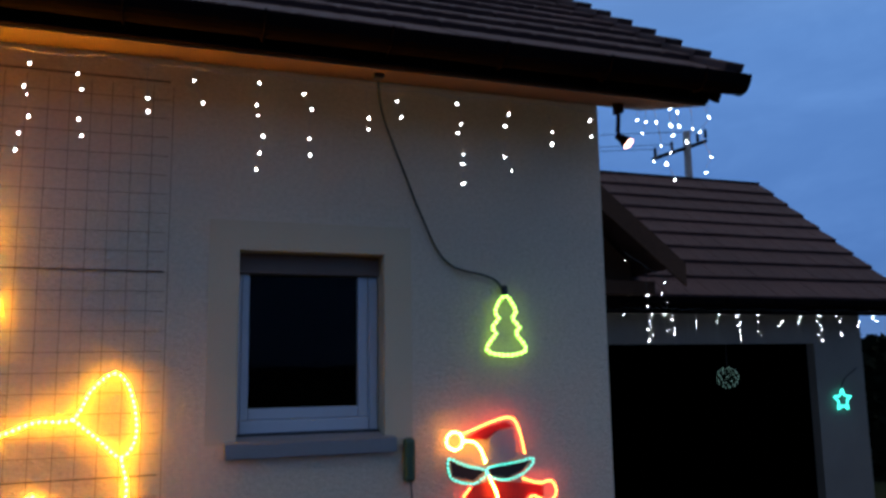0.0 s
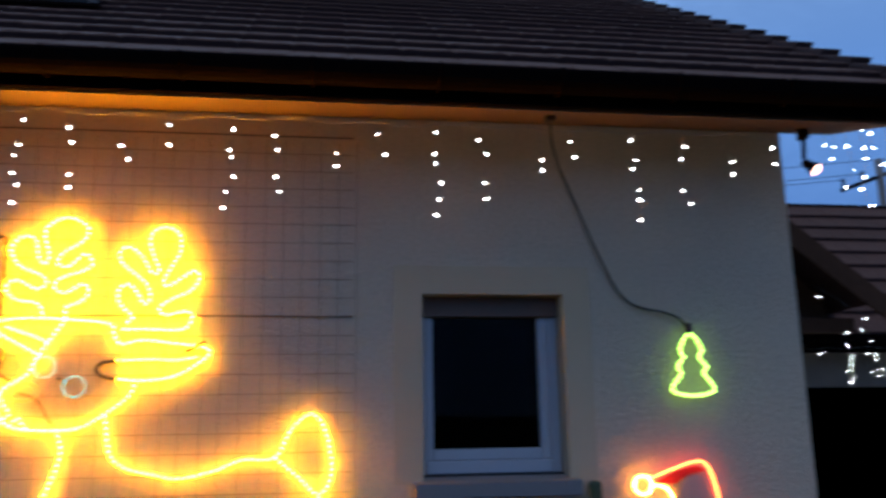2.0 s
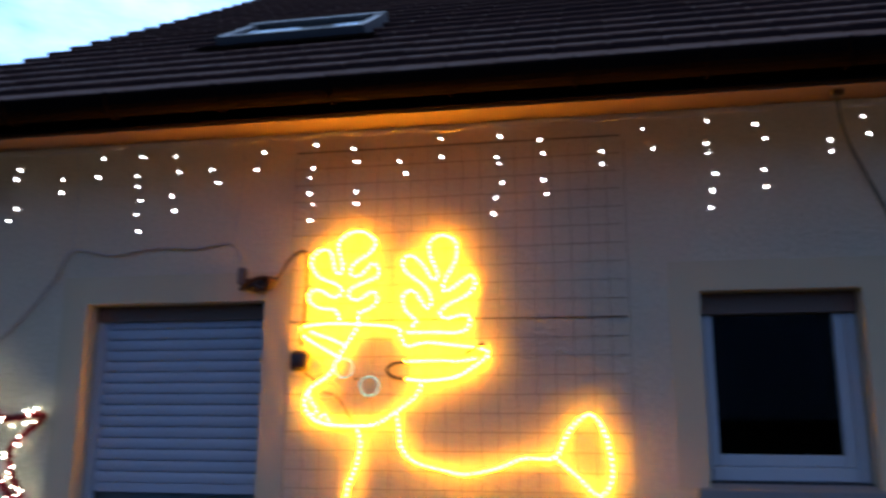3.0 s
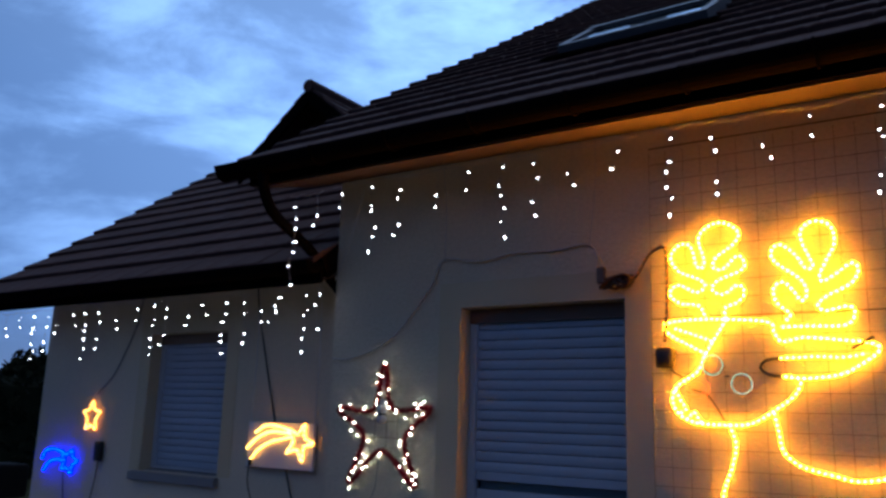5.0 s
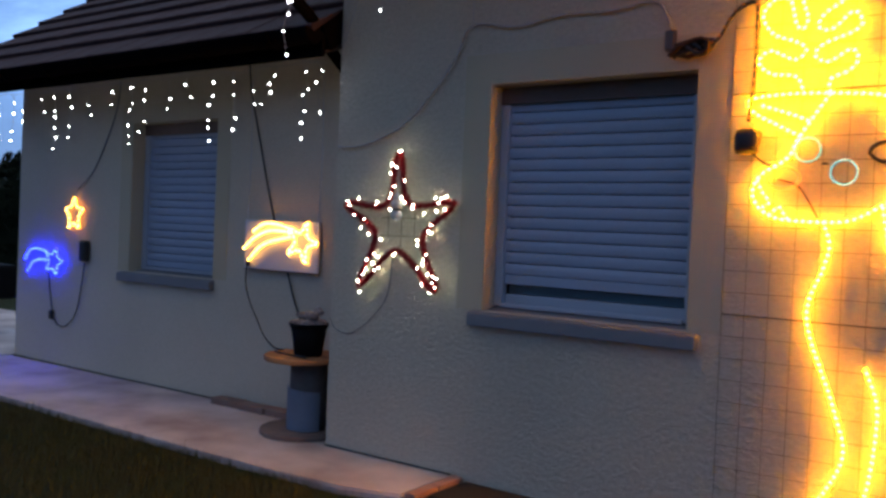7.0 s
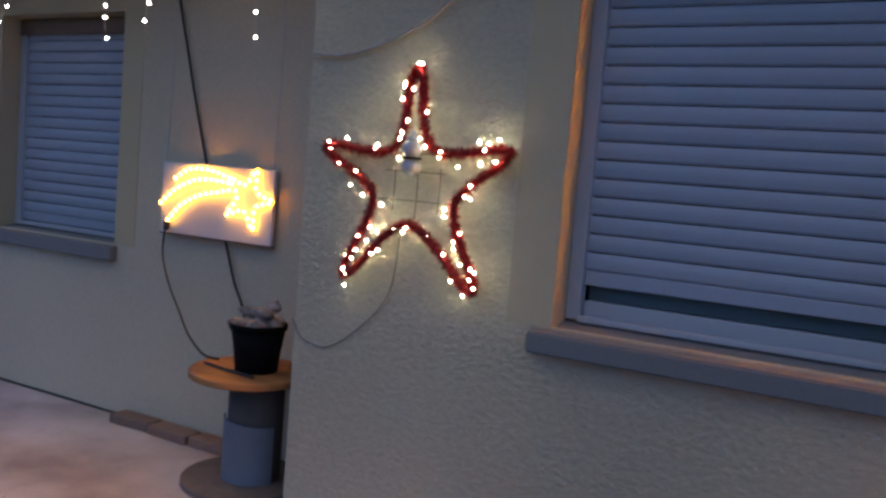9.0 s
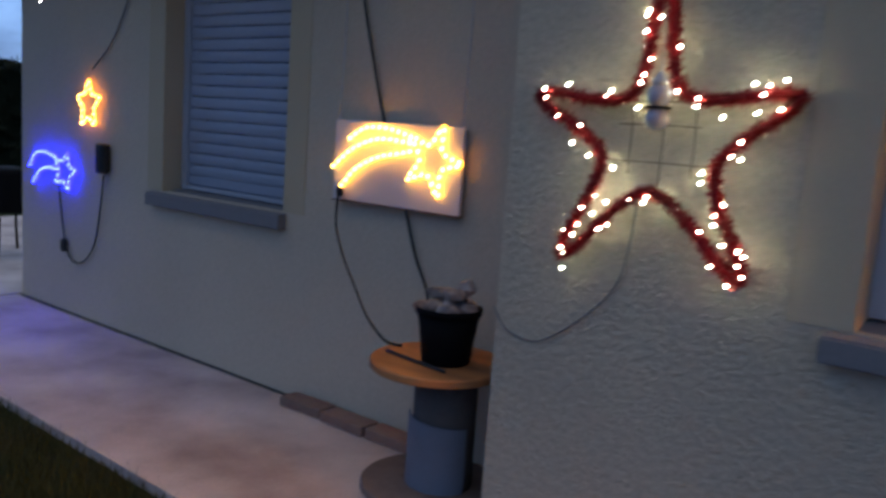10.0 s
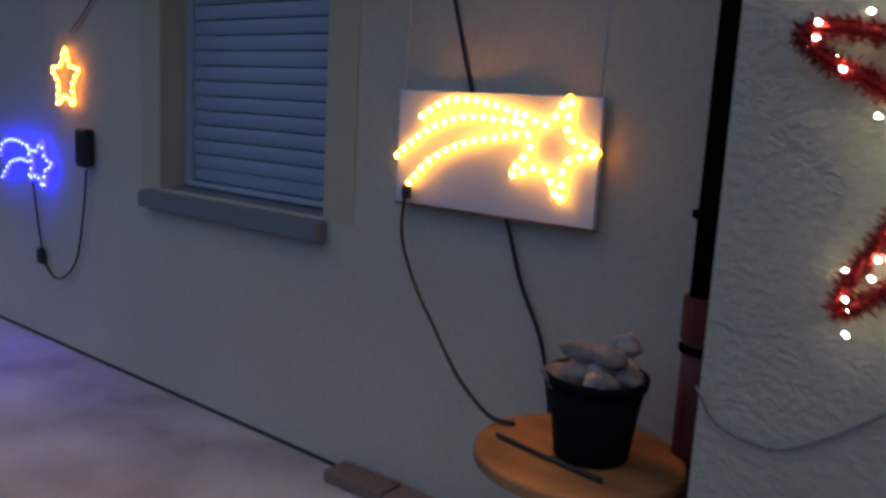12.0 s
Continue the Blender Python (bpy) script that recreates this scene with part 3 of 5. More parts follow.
def roof_window():
    """Roof window lying in the tiles, with its dark frame and pale pane."""
    rw = thing("roof_window", "closed roof window with dark frame reflecting the sky", "roof window", kind="structure")
    ang = math.atan(PITCH)
    lift = lambda x, s, t: (x, EAVE_Y + s * math.cos(ang) - t * math.sin(ang), EAVE_Z + s * math.sin(ang) + t * math.cos(ang))

    def slanted(name, x0, x1, s0, s1, t0, t1, mat, label=""):
        vs = [lift(x, s, t) for t in (t0, t1) for s in (s0, s1) for x in (x0, x1)]
        return mesh_object(name, vs, [(0, 2, 3, 1), (4, 5, 7, 6), (0, 1, 5, 4), (2, 6, 7, 3), (0, 4, 6, 2), (1, 3, 7, 5)], mat, rw, label)
    x0, x1, s0, s1 = -3.37, -2.19, 1.79, 2.60
    slanted("bottom_rail", x0, x1, s0, s0 + 0.07, 0.0, 0.115, M_BLUEGREY)
    slanted("top_rail", x0, x1, s1 - 0.10, s1, 0.0, 0.125, M_BLUEGREY)
    slanted("side_rail", x0, x0 + 0.07, s0 + 0.071, s1 - 0.101, 0.0, 0.115, M_BLUEGREY)
    slanted("side_rail", x1 - 0.07, x1, s0 + 0.071, s1 - 0.101, 0.0, 0.115, M_BLUEGREY)
    slanted("flashing", x0 - 0.10, x1 + 0.10, s0 - 0.16, s0 - 0.001, 0.045, 0.056, M_GUTTER, "dark lead flashing apron")
    # white sheet added behind the pane to stand for reflected sky
    slanted("sky_sheen_backing", x0 + 0.075, x1 - 0.075, s0 + 0.075, s1 - 0.105, 0.055, 0.065, M_WHITE, "pale backing added to stand for the sky reflected in the pane")
    slanted("pane", x0 + 0.072, x1 - 0.072, s0 + 0.072, s1 - 0.102, 0.088, 0.096, M_GLASS, "glossy pane")
    return rw


roof_window()


def gable_dormer():
    """Front-facing gable that stands up from the side roof."""
    d = thing("cross_gable", "small dark tiled cross gable rising from the side roof", "gable", kind="structure")
    cx, yf, zr, half, sl, yb = -7.35, 2.0, 5.46, 1.10, 0.80, 4.9
    for sgn in (-1, 1):
        for c in range(5):
            a, b = half * (1 - c / 5) + 0.015, half * (1 - (c + 1) / 5) - 0.02
            b = max(b, 0.0)
            za, zb = zr - a * sl, zr - b * sl
            vs = []
            for y in (yf, yb):
                vs += [(cx + sgn * a, y, za - 0.01), (cx + sgn * a, y, za + 0.045), (cx + sgn * b, y, zb + 0.015), (cx + sgn * b, y, zb - 0.03)]
            mesh_object("tile_course", vs, [(0, 1, 2, 3), (7, 6, 5, 4), (0, 4, 5, 1), (1, 5, 6, 2), (2, 6, 7, 3), (3, 7, 4, 0)], M_TILE, d)
        vs = []
        for y in (yf - 0.004, yf + 0.03):
            vs += [(cx + sgn * (half + 0.02), y, zr - half * sl - 0.19), (cx + sgn * (half + 0.02), y, zr - half * sl - 0.012), (cx + sgn * 0.001, y, zr - 0.012), (cx + sgn * 0.001, y, zr - 0.19)]
        mesh_object("verge_board", vs, [(0, 1, 2, 3), (7, 6, 5, 4), (0, 4, 5, 1), (1, 5, 6, 2), (2, 6, 7, 3), (3, 7, 4, 0)], M_GUTTER, d)
    v, f = tube([[Vector((cx, yf - 0.02 + 0.3 * i, zr + 0.02)) for i in range(11)]], 0.085, 8)
    mesh_object("ridge_cap", v, f, M_TILE, d)
    w = half - 0.28
    vs = []
    for y in (yf + 0.35, yf + 0.6):
        vs += [(cx - w, y, 3.9), (cx + w, y, 3.9), (cx + w, y, zr - w * sl - 0.06), (cx, y, zr - 0.06), (cx - w, y, zr - w * sl - 0.06)]
    mesh_object("gable_face", vs, [(0, 1, 2, 3, 4), (9, 8, 7, 6, 5), (0, 5, 6, 1), (1, 6, 7, 2), (2, 7, 8, 3), (3, 8, 9, 4), (4, 9, 5, 0)], M_WOOD_DARK, d, "brown boarded gable face")
    return d


gable_dormer()


def chimney():
    """Rendered chimney behind the ridge, with its cover slab, and the television aerial strapped to it."""
    c = thing("chimney", "pale rendered chimney with a cover slab behind the ridge", "chimney")
    x, y = -4.62, RIDGE_Y + 0.32
    part("stack", box(x - 0.22, x + 0.22, y - 0.20, y + 0.20, RIDGE_Z - 0.50, RIDGE_Z + 0.85, 0.012), M_STUCCO, c)
    part("cover_slab", box(x - 0.28, x + 0.28, y - 0.26, y + 0.26, RIDGE_Z + 0.852, RIDGE_Z + 0.92, 0.012), M_SILL, c, "grey concrete cover slab")
    v, f = lathe([(0.10, 0.92), (0.11, 0.94), (0.085, 1.15), (0.09, 1.17)], 16, (x, y, RIDGE_Z))
    mesh_object("pot", v, f, M_BRICK, c, "clay chimney pot", True)
    ae = thing("aerial", "dark television aerial beside the chimney", "aerial")
    cord("mast", [(x - 0.27, y - 0.1, RIDGE_Z - 0.42), (x - 0.27, y - 0.1, RIDGE_Z + 0.5), (x - 0.27, y - 0.1, RIDGE_Z + 1.6)], 0.017, M_IRON, ae, "", 0.3)
    cord("boom", [(x - 0.85, y - 0.1, RIDGE_Z + 0.62), (x - 0.5, y - 0.1, RIDGE_Z + 0.42), (x - 0.20, y - 0.1, RIDGE_Z + 0.25)], 0.012, M_IRON, ae, "", 0.2)
    for k in range(5):
        u = k / 4
        q = Vector((x - 0.82 + 0.58 * u, y - 0.1, RIDGE_Z + 0.60 - 0.33 * u))
        cord("element", [q + Vector((-0.03, -0.22, -0.05)), q, q + Vector((0.03, 0.22, 0.05))], 0.006, M_IRON, ae, "", 0.1, 5)
    vp = thing("vent_pipe", "dark vent pipe standing at the ridge", "vent pipe", (-3.95, RIDGE_Y + 0.15, RIDGE_Z - 0.2))
    v, f = lathe([(0.06, 0.0), (0.06, 0.75), (0.095, 0.78), (0.095, 0.86), (0.02, 0.92)], 16)
    mesh_object("pipe", v, f, M_GUTTER, vp, "", True)


chimney()

# ---------------------------------------------------------------- windows


def surround(x0, x1, z0, z1, y, w=0.175):
    s = thing("window_trim", "smooth ochre render band round a window", "trim", kind="structure")
    t = 0.004
    part("band", box(x0 - w, x0 - 0.0005, y - t, y + 0.002, z0 - 0.0, z1 + w), M_SURROUND, s)
    part("band", box(x1 + 0.0005, x1 + w, y - t, y + 0.002, z0 - 0.0, z1 + w), M_SURROUND, s)
    part("band", box(x0, x1, y - t, y + 0.002, z1 + 0.0005, z1 + w), M_SURROUND, s)
    for a, b in ((x0 + 0.0005, x0 + 0.004), (x1 - 0.004, x1 - 0.0005)):
        part("reveal_lining", box(a, b, y - t, y + 0.14, z0, z1 - 0.0005), M_SURROUND, s)
    part("reveal_lining", box(x0 + 0.005, x1 - 0.005, y - t, y + 0.14, z1 - 0.004, z1 - 0.0005), M_SURROUND, s)
    return s


def sill(x0, x1, y, z, depth_in=0.16, out=0.055, h=0.062):
    bm = bmesh.new()
    vs = []
    for x in (x0, x1):
        vs.append([bm.verts.new((x, yy, zz)) for yy, zz in ((y - out, z - h - 0.014), (y + depth_in, z - h - 0.014), (y + depth_in, z + 0.022), (y - out, z - 0.014))])
    bm.faces.new(vs[0])
    bm.faces.new(list(reversed(vs[1])))
    for i in range(4):
        bm.faces.new((vs[0][i], vs[0][(i + 1) % 4], vs[1][(i + 1) % 4], vs[1][i]))
    bmesh.ops.bevel(bm, geom=list(bm.edges), offset=0.006, segments=2, affect="EDGES")
    return bm


def glazed_window():
    x0, x1, z0, z1 = WIN
    w = thing("window_1", "white framed window with a dark room behind", "window", kind="structure")
    y = 0.135
    z0 += 0.02
    part("window_sill", sill(x0 - 0.062, x1 + 0.055, 0.0, z0 + 0.002, h=0.084), M_SILL, w, "grey concrete sill")
    part("frame_side", box(x0 + 0.008, 0.030, y, y + 0.07, z0 + 0.024, 2.20, 0.006), M_WHITE, w)
    part("frame_side", box(0.785, x1 - 0.008, y, y + 0.07, z0 + 0.024, 2.20, 0.006), M_WHITE, w)
    part("frame_bottom", box(0.031, 0.784, y - 0.01, y + 0.07, z0 + 0.026, z0 + 0.100, 0.006), M_WHITE, w)
    part("shutter_box", box(x0 + 0.006, x1 - 0.006, y - 0.03, y + 0.08, 2.202, z1 - 0.006, 0.004), M_BOXBROWN, w, "brown roller box above the pane")
    ya, yb = y + 0.005, y + 0.06
    sash = part("sash", box(0.032, 0.078, ya, yb, z0 + 0.102, 2.20, 0.006), M_WHITE, w)
    part("stile", box(0.722, 0.783, ya, yb, z0 + 0.102, 2.20, 0.006), M_WHITE, sash)
    part("rail", box(0.079, 0.721, ya, yb, z0 + 0.102, z0 + 0.165, 0.006), M_WHITE, sash)
    pane = part("pane", box(0.074, 0.726, y + 0.03, y + 0.036, z0 + 0.160, 2.21), M_GLASS, w, "dark glossy pane")
    pane.visible_shadow = False
    # black strip along the line between frame and sill
    part("lower_dark_strip", box(x0 + 0.01, x1 - 0.01, y - 0.035, y - 0.012, z0 + 0.014, z0 + 0.025), M_BLACK, w)
    return w


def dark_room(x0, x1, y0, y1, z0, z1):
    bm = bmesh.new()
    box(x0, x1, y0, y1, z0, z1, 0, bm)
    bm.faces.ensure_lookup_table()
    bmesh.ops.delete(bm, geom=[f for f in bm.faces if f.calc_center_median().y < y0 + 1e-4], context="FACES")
    return tagged(part("room_lining", bm, M_ROOM_SHADE), "plain room walls behind the window, coloured near-black for the unlit dark", "room", kind="structure")


glazed_window()
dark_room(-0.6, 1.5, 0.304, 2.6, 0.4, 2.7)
surround(*WIN, 0.0, 0.165)


def shutter_window(name, label, opening, y, closed_to, over=(0.06, 0.06)):
    x0, x1, z0, z1 = opening
    w = thing(name, label, "window", kind="structure")
    part("window_sill", sill(x0 - over[0], x1 + over[1], y, z0 - 0.002, h=0.075), M_SILL, w, "grey concrete sill")
    ys = y + 0.145
    for a, b in ((x0 + 0.005, x0 + 0.060), (x1 - 0.060, x1 - 0.005)):
        part("guide_rail", box(a, b, ys - 0.02, ys + 0.035, z0 + 0.025, z1 - 0.012, 0.004), M_WHITE, w)
    # brown box edge, made taller so its colour also paints the recess shadow
    part("box_edge_shade", box(x0 + 0.006, x1 - 0.006, ys - 0.03, ys - 0.0205, z1 - 0.105, z1 - 0.006, 0.003), M_BOXBROWN, w, "brown lower edge of the roller box, deepened to stand for recess shadow")
    pitch, top = 0.0685, z1 - 0.057
    n = int((top - closed_to) / pitch)
    sh = part("shutter", box(x0 + 0.062, x1 - 0.062, ys + 0.0, ys + 0.016, closed_to, closed_to + 0.055, 0.004), M_SHUTTER, w, "white roller shutter end bar")
    prof = [(0.004, 0.002), (-0.0005, 0.010), (-0.003, 0.030), (-0.003, 0.042), (-0.0005, 0.058), (0.003, 0.0655), (0.012, 0.0655), (0.012, 0.002)]
    m = len(prof)
    vs = [(x, a, b) for x in (x0 + 0.050, x1 - 0.050) for a, b in prof]
    fs = [(i, (i + 1) % m, m + (i + 1) % m, m + i) for i in range(m)] + [tuple(reversed(range(m))), tuple(range(m, 2 * m))]
    first = None
    for i in range(n + 1):
        z = closed_to + 0.056 + i * pitch
        if z + pitch > z1 - 0.014:
            break
        if first is None:
            first = mesh_object("slat", vs, fs, M_SHUTTER, sh)
            first.location = (0, ys, z)
        else:
            shared("slat", first, sh, pose(0, ys + random.uniform(-0.001, 0.001), z, random.uniform(-0.5, 0.5)))
    # the window behind the gap under the shutter
    part("frame_bottom", box(x0 + 0.061, x1 - 0.061, ys + 0.02, ys + 0.09, z0 + 0.022, z0 + 0.096, 0.005), M_WHITE, w)
    part("sash_rail", box(x0 + 0.061, x1 - 0.061, ys + 0.060, ys + 0.10, z0 + 0.097, z0 + 0.20, 0.005), M_WHITE, w)
    pane = part("pane", box(x0 + 0.061, x1 - 0.061, ys + 0.05, ys + 0.056, z0 + 0.097, z1 - 0.06), M_GLASS, w)
    pane.visible_shadow = False
    part("track", box(x0 + 0.061, x1 - 0.061, ys - 0.045, ys - 0.021, z0 + 0.022, z0 + 0.045, 0.004), M_WHITE, w)
    return w


shutter_window("window_2", "window with white roller shutter nearly closed over grey sill", SHU, 0.0, 1.162, (0.072, 0.06))
dark_room(-4.3, -2.0, 0.304, 2.5, 0.4, 2.75)
surround(*SHU, 0.0, 0.175)
shutter_window("window_3", "side block window with closed white roller shutter", BWN, B_Y, 1.035, (0.11, 0.02))
dark_room(-8.2, -6.2, B_Y + 0.304, 2.5, 0.4, 2.55)
surround(*BWN, B_Y, 0.16)

# ---------------------------------------------------------------- downpipe and things by the side wall


def downpipe():
    """Rainwater pipe in the corner of the two blocks: dark above, red-brown below, with clips."""
    d = thing("downpipe", "rainwater downpipe, dark above and red-brown below, in the wall corner", "downpipe")
    x, y = -5.080, B_Y - 0.115
    up = [(-4.99, -0.81, 3.27), (-4.97, -0.80, 3.12), (-4.95, -0.70, 2.97), (-4.99, -0.28, 2.80), (-5.05, -0.02, 2.66), (x, y - 0.10, 2.50), (x, y, 2.28)]
    cord("upper_bend", up, 0.040, M_GUTTER, d, "dark swan-neck bend", 0.04, 10)
    v, f = tube([[Vector((x, y, z)) for z in (2.30, 1.6, 0.97)]], 0.045, 14)
    mesh_object("upper_pipe", v, f, M_GUTTER, d, "dark brown pipe", True)
    v, f = tube([[Vector((x, y, z)) for z in (0.98, 0.6, 0.0)]], 0.050, 14)
    mesh_object("lower_pipe", v, f, M_PIPE_RED, d, "red-brown pipe", True)
    v, f = tube([[Vector((x, y, z)) for z in (0.985, 0.93, 0.87)]], 0.058, 14)
    mesh_object("sleeve", v, f, M_PIPE_RED, d)
    for z in (1.20, 0.845, 2.2):
        v, f = lathe([(0.052, -0.012), (0.058, -0.010), (0.058, 0.010), (0.052, 0.012)], 16, (x, y, z))
        clip = mesh_object("clip", v, f, M_GUTTER, d)
        part("bolt", box(x - 0.012, x + 0.012, y + 0.056, B_Y + 0.004, z - 0.008, z + 0.008), M_GUTTER, clip)
    return d


downpipe()
DRUM = (-5.305, 0.145)


def cable_drum():
    d = thing("cable_drum", "wooden cable drum used as a table on the paving", "cable drum", (DRUM[0], DRUM[1], 0))
    for name, z, mat, r, lab in (("lower_disc", 0.0, M_PLY_OLD, 0.290, "weathered grey-brown disc"), ("upper_disc", 0.515, M_PLY, 0.280, "orange-brown plywood disc")):
        v, f = lathe([(r - 0.006, 0), (r, 0.006), (r, 0.029), (r - 0.006, 0.035)], 56, (0, 0, z))
        mesh_object(name, v, f, mat, d, lab)
    v, f = lathe([(0.130, 0.036), (0.130, 0.514)], 32, (0.035, 0.02, 0))
    mesh_object("core", v, f, M_CORE, d, "dark cardboard core", True)
    # sheet standing round the front of the core
    vs, fs = [], []
    n = 18
    for i in range(n + 1):
        a = radians(212 + 135 * i / n)
        for r in (0.140, 0.146):
            for z in (0.037, 0.335 - 0.03 * i / n):
                vs.append((0.035 + r * math.cos(a), 0.02 + r * math.sin(a), z))
    for i in range(n):
        b = i * 4
        fs += [(b, b + 1, b + 5, b + 4), (b + 2, b + 6, b + 7, b + 3), (b + 1, b + 3, b + 7, b + 5), (b, b + 4, b + 6, b + 2)]
    fs += [(0, 2, 3, 1), (n * 4, n * 4 + 1, n * 4 + 3, n * 4 + 2)]
    mesh_object("sheet", vs, fs, M_WRAP, d, "blue-grey sheet wrapped round the core")
    for a in (20, 140, 260):
        v, f = lathe([(0.012, 0.551), (0.014, 0.556), (0.008, 0.560)], 10, (0.10 * math.cos(radians(a)), 0.10 * math.sin(radians(a)), 0))
        mesh_object("bolt", v, f, M_RUST, d)
    return d


cable_drum()


def flower_pot():
    p = thing("flower_pot", "black plastic pot heaped with pale stones on the drum", "pot", (DRUM[0] + 0.035, DRUM[1] + 0.0, 0.551))
    prof = [(0.092, 0.0), (0.098, 0.004), (0.110, 0.10), (0.126, 0.199), (0.122, 0.199), (0.118, 0.18)]
    v, f = lathe(prof, 36)
    mesh_object("body", v, f, M_POT, p, "black tapered plastic pot", True)
    v, f = lathe([(0.123, 0.2), (0.134, 0.201), (0.136, 0.226), (0.130, 0.228), (0.126, 0.205), (0.123, 0.2)], 36)
    mesh_object("rim", v, f, M_POT, p, "thick rolled rim", True)
    return p


flower_pot()


def stone(x, y, z, a, b, c, turn):
    bm = ball(1.0, 3)
    for v in bm.verts:
        n = noise.noise(v.co * 1.3 + Vector((x * 9, y * 7, turn)))
        v.co *= 1 + 0.34 * n + 0.16 * noise.noise(v.co * 3.1 + Vector((turn, x * 5, y * 5)))
        v.co.x, v.co.y, v.co.z = v.co.x * a, v.co.y * b, v.co.z * c
    o = part("stone", bm, M_STONE, None, "", True)
    o.matrix_world = pose(x, y, z, random.uniform(-18, 18), random.uniform(-18, 18), turn)
    tagged(o, "rounded pale river stone heaped in the black pot", "stone", "stones in the pot")


for sx, sy, sz, sa, sb, sc, st in ((-0.07, -0.06, 0.235, 0.062, 0.045, 0.034, 20), (0.055, -0.075, 0.238, 0.050, 0.042, 0.032, 70), (0.0, 0.02, 0.245, 0.070, 0.050, 0.040, 150),
                                   (-0.075, 0.055, 0.240, 0.050, 0.045, 0.035, 110), (0.085, 0.03, 0.240, 0.048, 0.042, 0.034, 10), (0.02, 0.09, 0.238, 0.055, 0.040, 0.034, 40),
                                   (-0.03, -0.005, 0.290, 0.075, 0.034, 0.026, 25), (0.045, -0.02, 0.300, 0.050, 0.036, 0.030, 60), (0.075, 0.02, 0.330, 0.034, 0.030, 0.030, 0)):
    stone(DRUM[0] + 0.035 + sx * 0.9, DRUM[1] + sy * 0.9, 0.532 + sz, sa, sb, sc, st)

stick = cord("stick", [(DRUM[0] - 0.207, DRUM[1] - 0.084, 0.558), (DRUM[0] - 0.02, DRUM[1] - 0.115, 0.558), (DRUM[0] + 0.173, DRUM[1] - 0.137, 0.558)], 0.007, M_BLACK, None, "", 0.05)
tagged(stick, "thin dark stick lying on the drum top", "stick")

# bricks laid flat along the foot of the side wall
brick_bm = box(-0.145, 0.145, -0.060, 0.060, 0.0, 0.052, 0.007)
first_brick = part("brick", brick_bm, M_BRICK)
first_brick.matrix_world = pose(-6.33, 0.392, 0.0, 0, 0, 2)
tagged(first_brick, "worn reddish brick lying at the wall foot", "brick", "bricks at the wall foot")
for k in range(1, 3):
    copy_thing(first_brick, pose(-6.33 + 0.305 * k, 0.388 + random.uniform(-0.012, 0.008), 0.0, 0, 0, random.uniform(-4, 4)))

# dark joint where the wall meets the paving
tagged(part("wall_joint", box(A_X0, -3.94, -0.014, -0.001, 0.001, 0.009, 0.002), M_BLACK), "dark joint along the foot of the front wall", "joint", kind="structure")
tagged(part("wall_joint", box(B_X0, A_X0 - 0.01, B_Y - 0.014, B_Y - 0.001, 0.001, 0.010, 0.002), M_BLACK), "dark sealant joint along the wall foot", "joint", kind="structure")

# ---------------------------------------------------------------- light figures


def glow_figure(name, label, lines, y, rope_mat, led_mat, r=0.0075, led_r=0.0085, spacing=0.028, closed=()):
    """Rope light: a lit tube bent along lines on a wall, with its lamps, the first 300 as parts of their own."""
    g = thing(name, label, "rope light")
    paths = []
    for i, pts in enumerate(lines):
        paths.append(smooth_line(on_wall(pts, y), 0.012, i in closed))
    v, f = tube(paths, r, 6)
    mesh_object("rope", v, f, rope_mat, g, "", True)
    leds = []
    for i, pts in enumerate(lines):
        leds += smooth_line(on_wall(pts, y - r * 0.7), spacing, i in closed)[(1 if i in closed else 0):]
    first = None
    for p in leds[:300]:
        if first is None:
            first = part("bulb", ball(led_r, 1), led_mat, g)
            first.location = p
        else:
            shared("bulb", first, g, Matrix.Translation(p))
    if len(leds) > 300:
        v, f = beads(leds[300:], led_r)
        tagged(mesh_object("lamp_strip", v, f, led_mat, g), kind="stuff")
    return g


REIN_Y = -0.022
antler_near = [(-2.07, 2.17), (-2.11, 2.25), (-2.22, 2.27), (-2.28, 2.33), (-2.23, 2.38), (-2.12, 2.33), (-2.07, 2.37), (-2.11, 2.41), (-2.22, 2.46), (-2.27, 2.55), (-2.22, 2.62), (-2.15, 2.61), (-2.12, 2.5), (-2.09, 2.47), (-2.07, 2.52), (-2.1, 2.65), (-2.04, 2.72), (-1.95, 2.73), (-1.87, 2.67), (-1.9, 2.6), (-2.0, 2.53), (-2.02, 2.47), (-1.96, 2.46), (-1.88, 2.53), (-1.84, 2.48), (-1.87, 2.44), (-2.0, 2.39), (-2.03, 2.34), (-1.97, 2.31), (-1.88, 2.36), (-1.85, 2.31), (-1.89, 2.26), (-1.96, 2.23), (-1.96, 2.17)]
antler_far = [(-1.63, 2.15), (-1.61, 2.18), (-1.68, 2.25), (-1.69, 2.33), (-1.64, 2.36), (-1.59, 2.31), (-1.55, 2.25), (-1.52, 2.29), (-1.55, 2.37), (-1.68, 2.48), (-1.69, 2.55), (-1.64, 2.57), (-1.57, 2.51), (-1.52, 2.43), (-1.48, 2.44), (-1.53, 2.57), (-1.53, 2.65), (-1.46, 2.69), (-1.38, 2.65), (-1.37, 2.55), (-1.41, 2.47), (-1.45, 2.39), (-1.44, 2.35), (-1.38, 2.38), (-1.29, 2.44), (-1.26, 2.4), (-1.3, 2.33), (-1.42, 2.27), (-1.47, 2.22), (-1.43, 2.19), (-1.32, 2.21), (-1.29, 2.17), (-1.34, 2.11), (-1.53, 2.11), (-1.68, 2.11)]
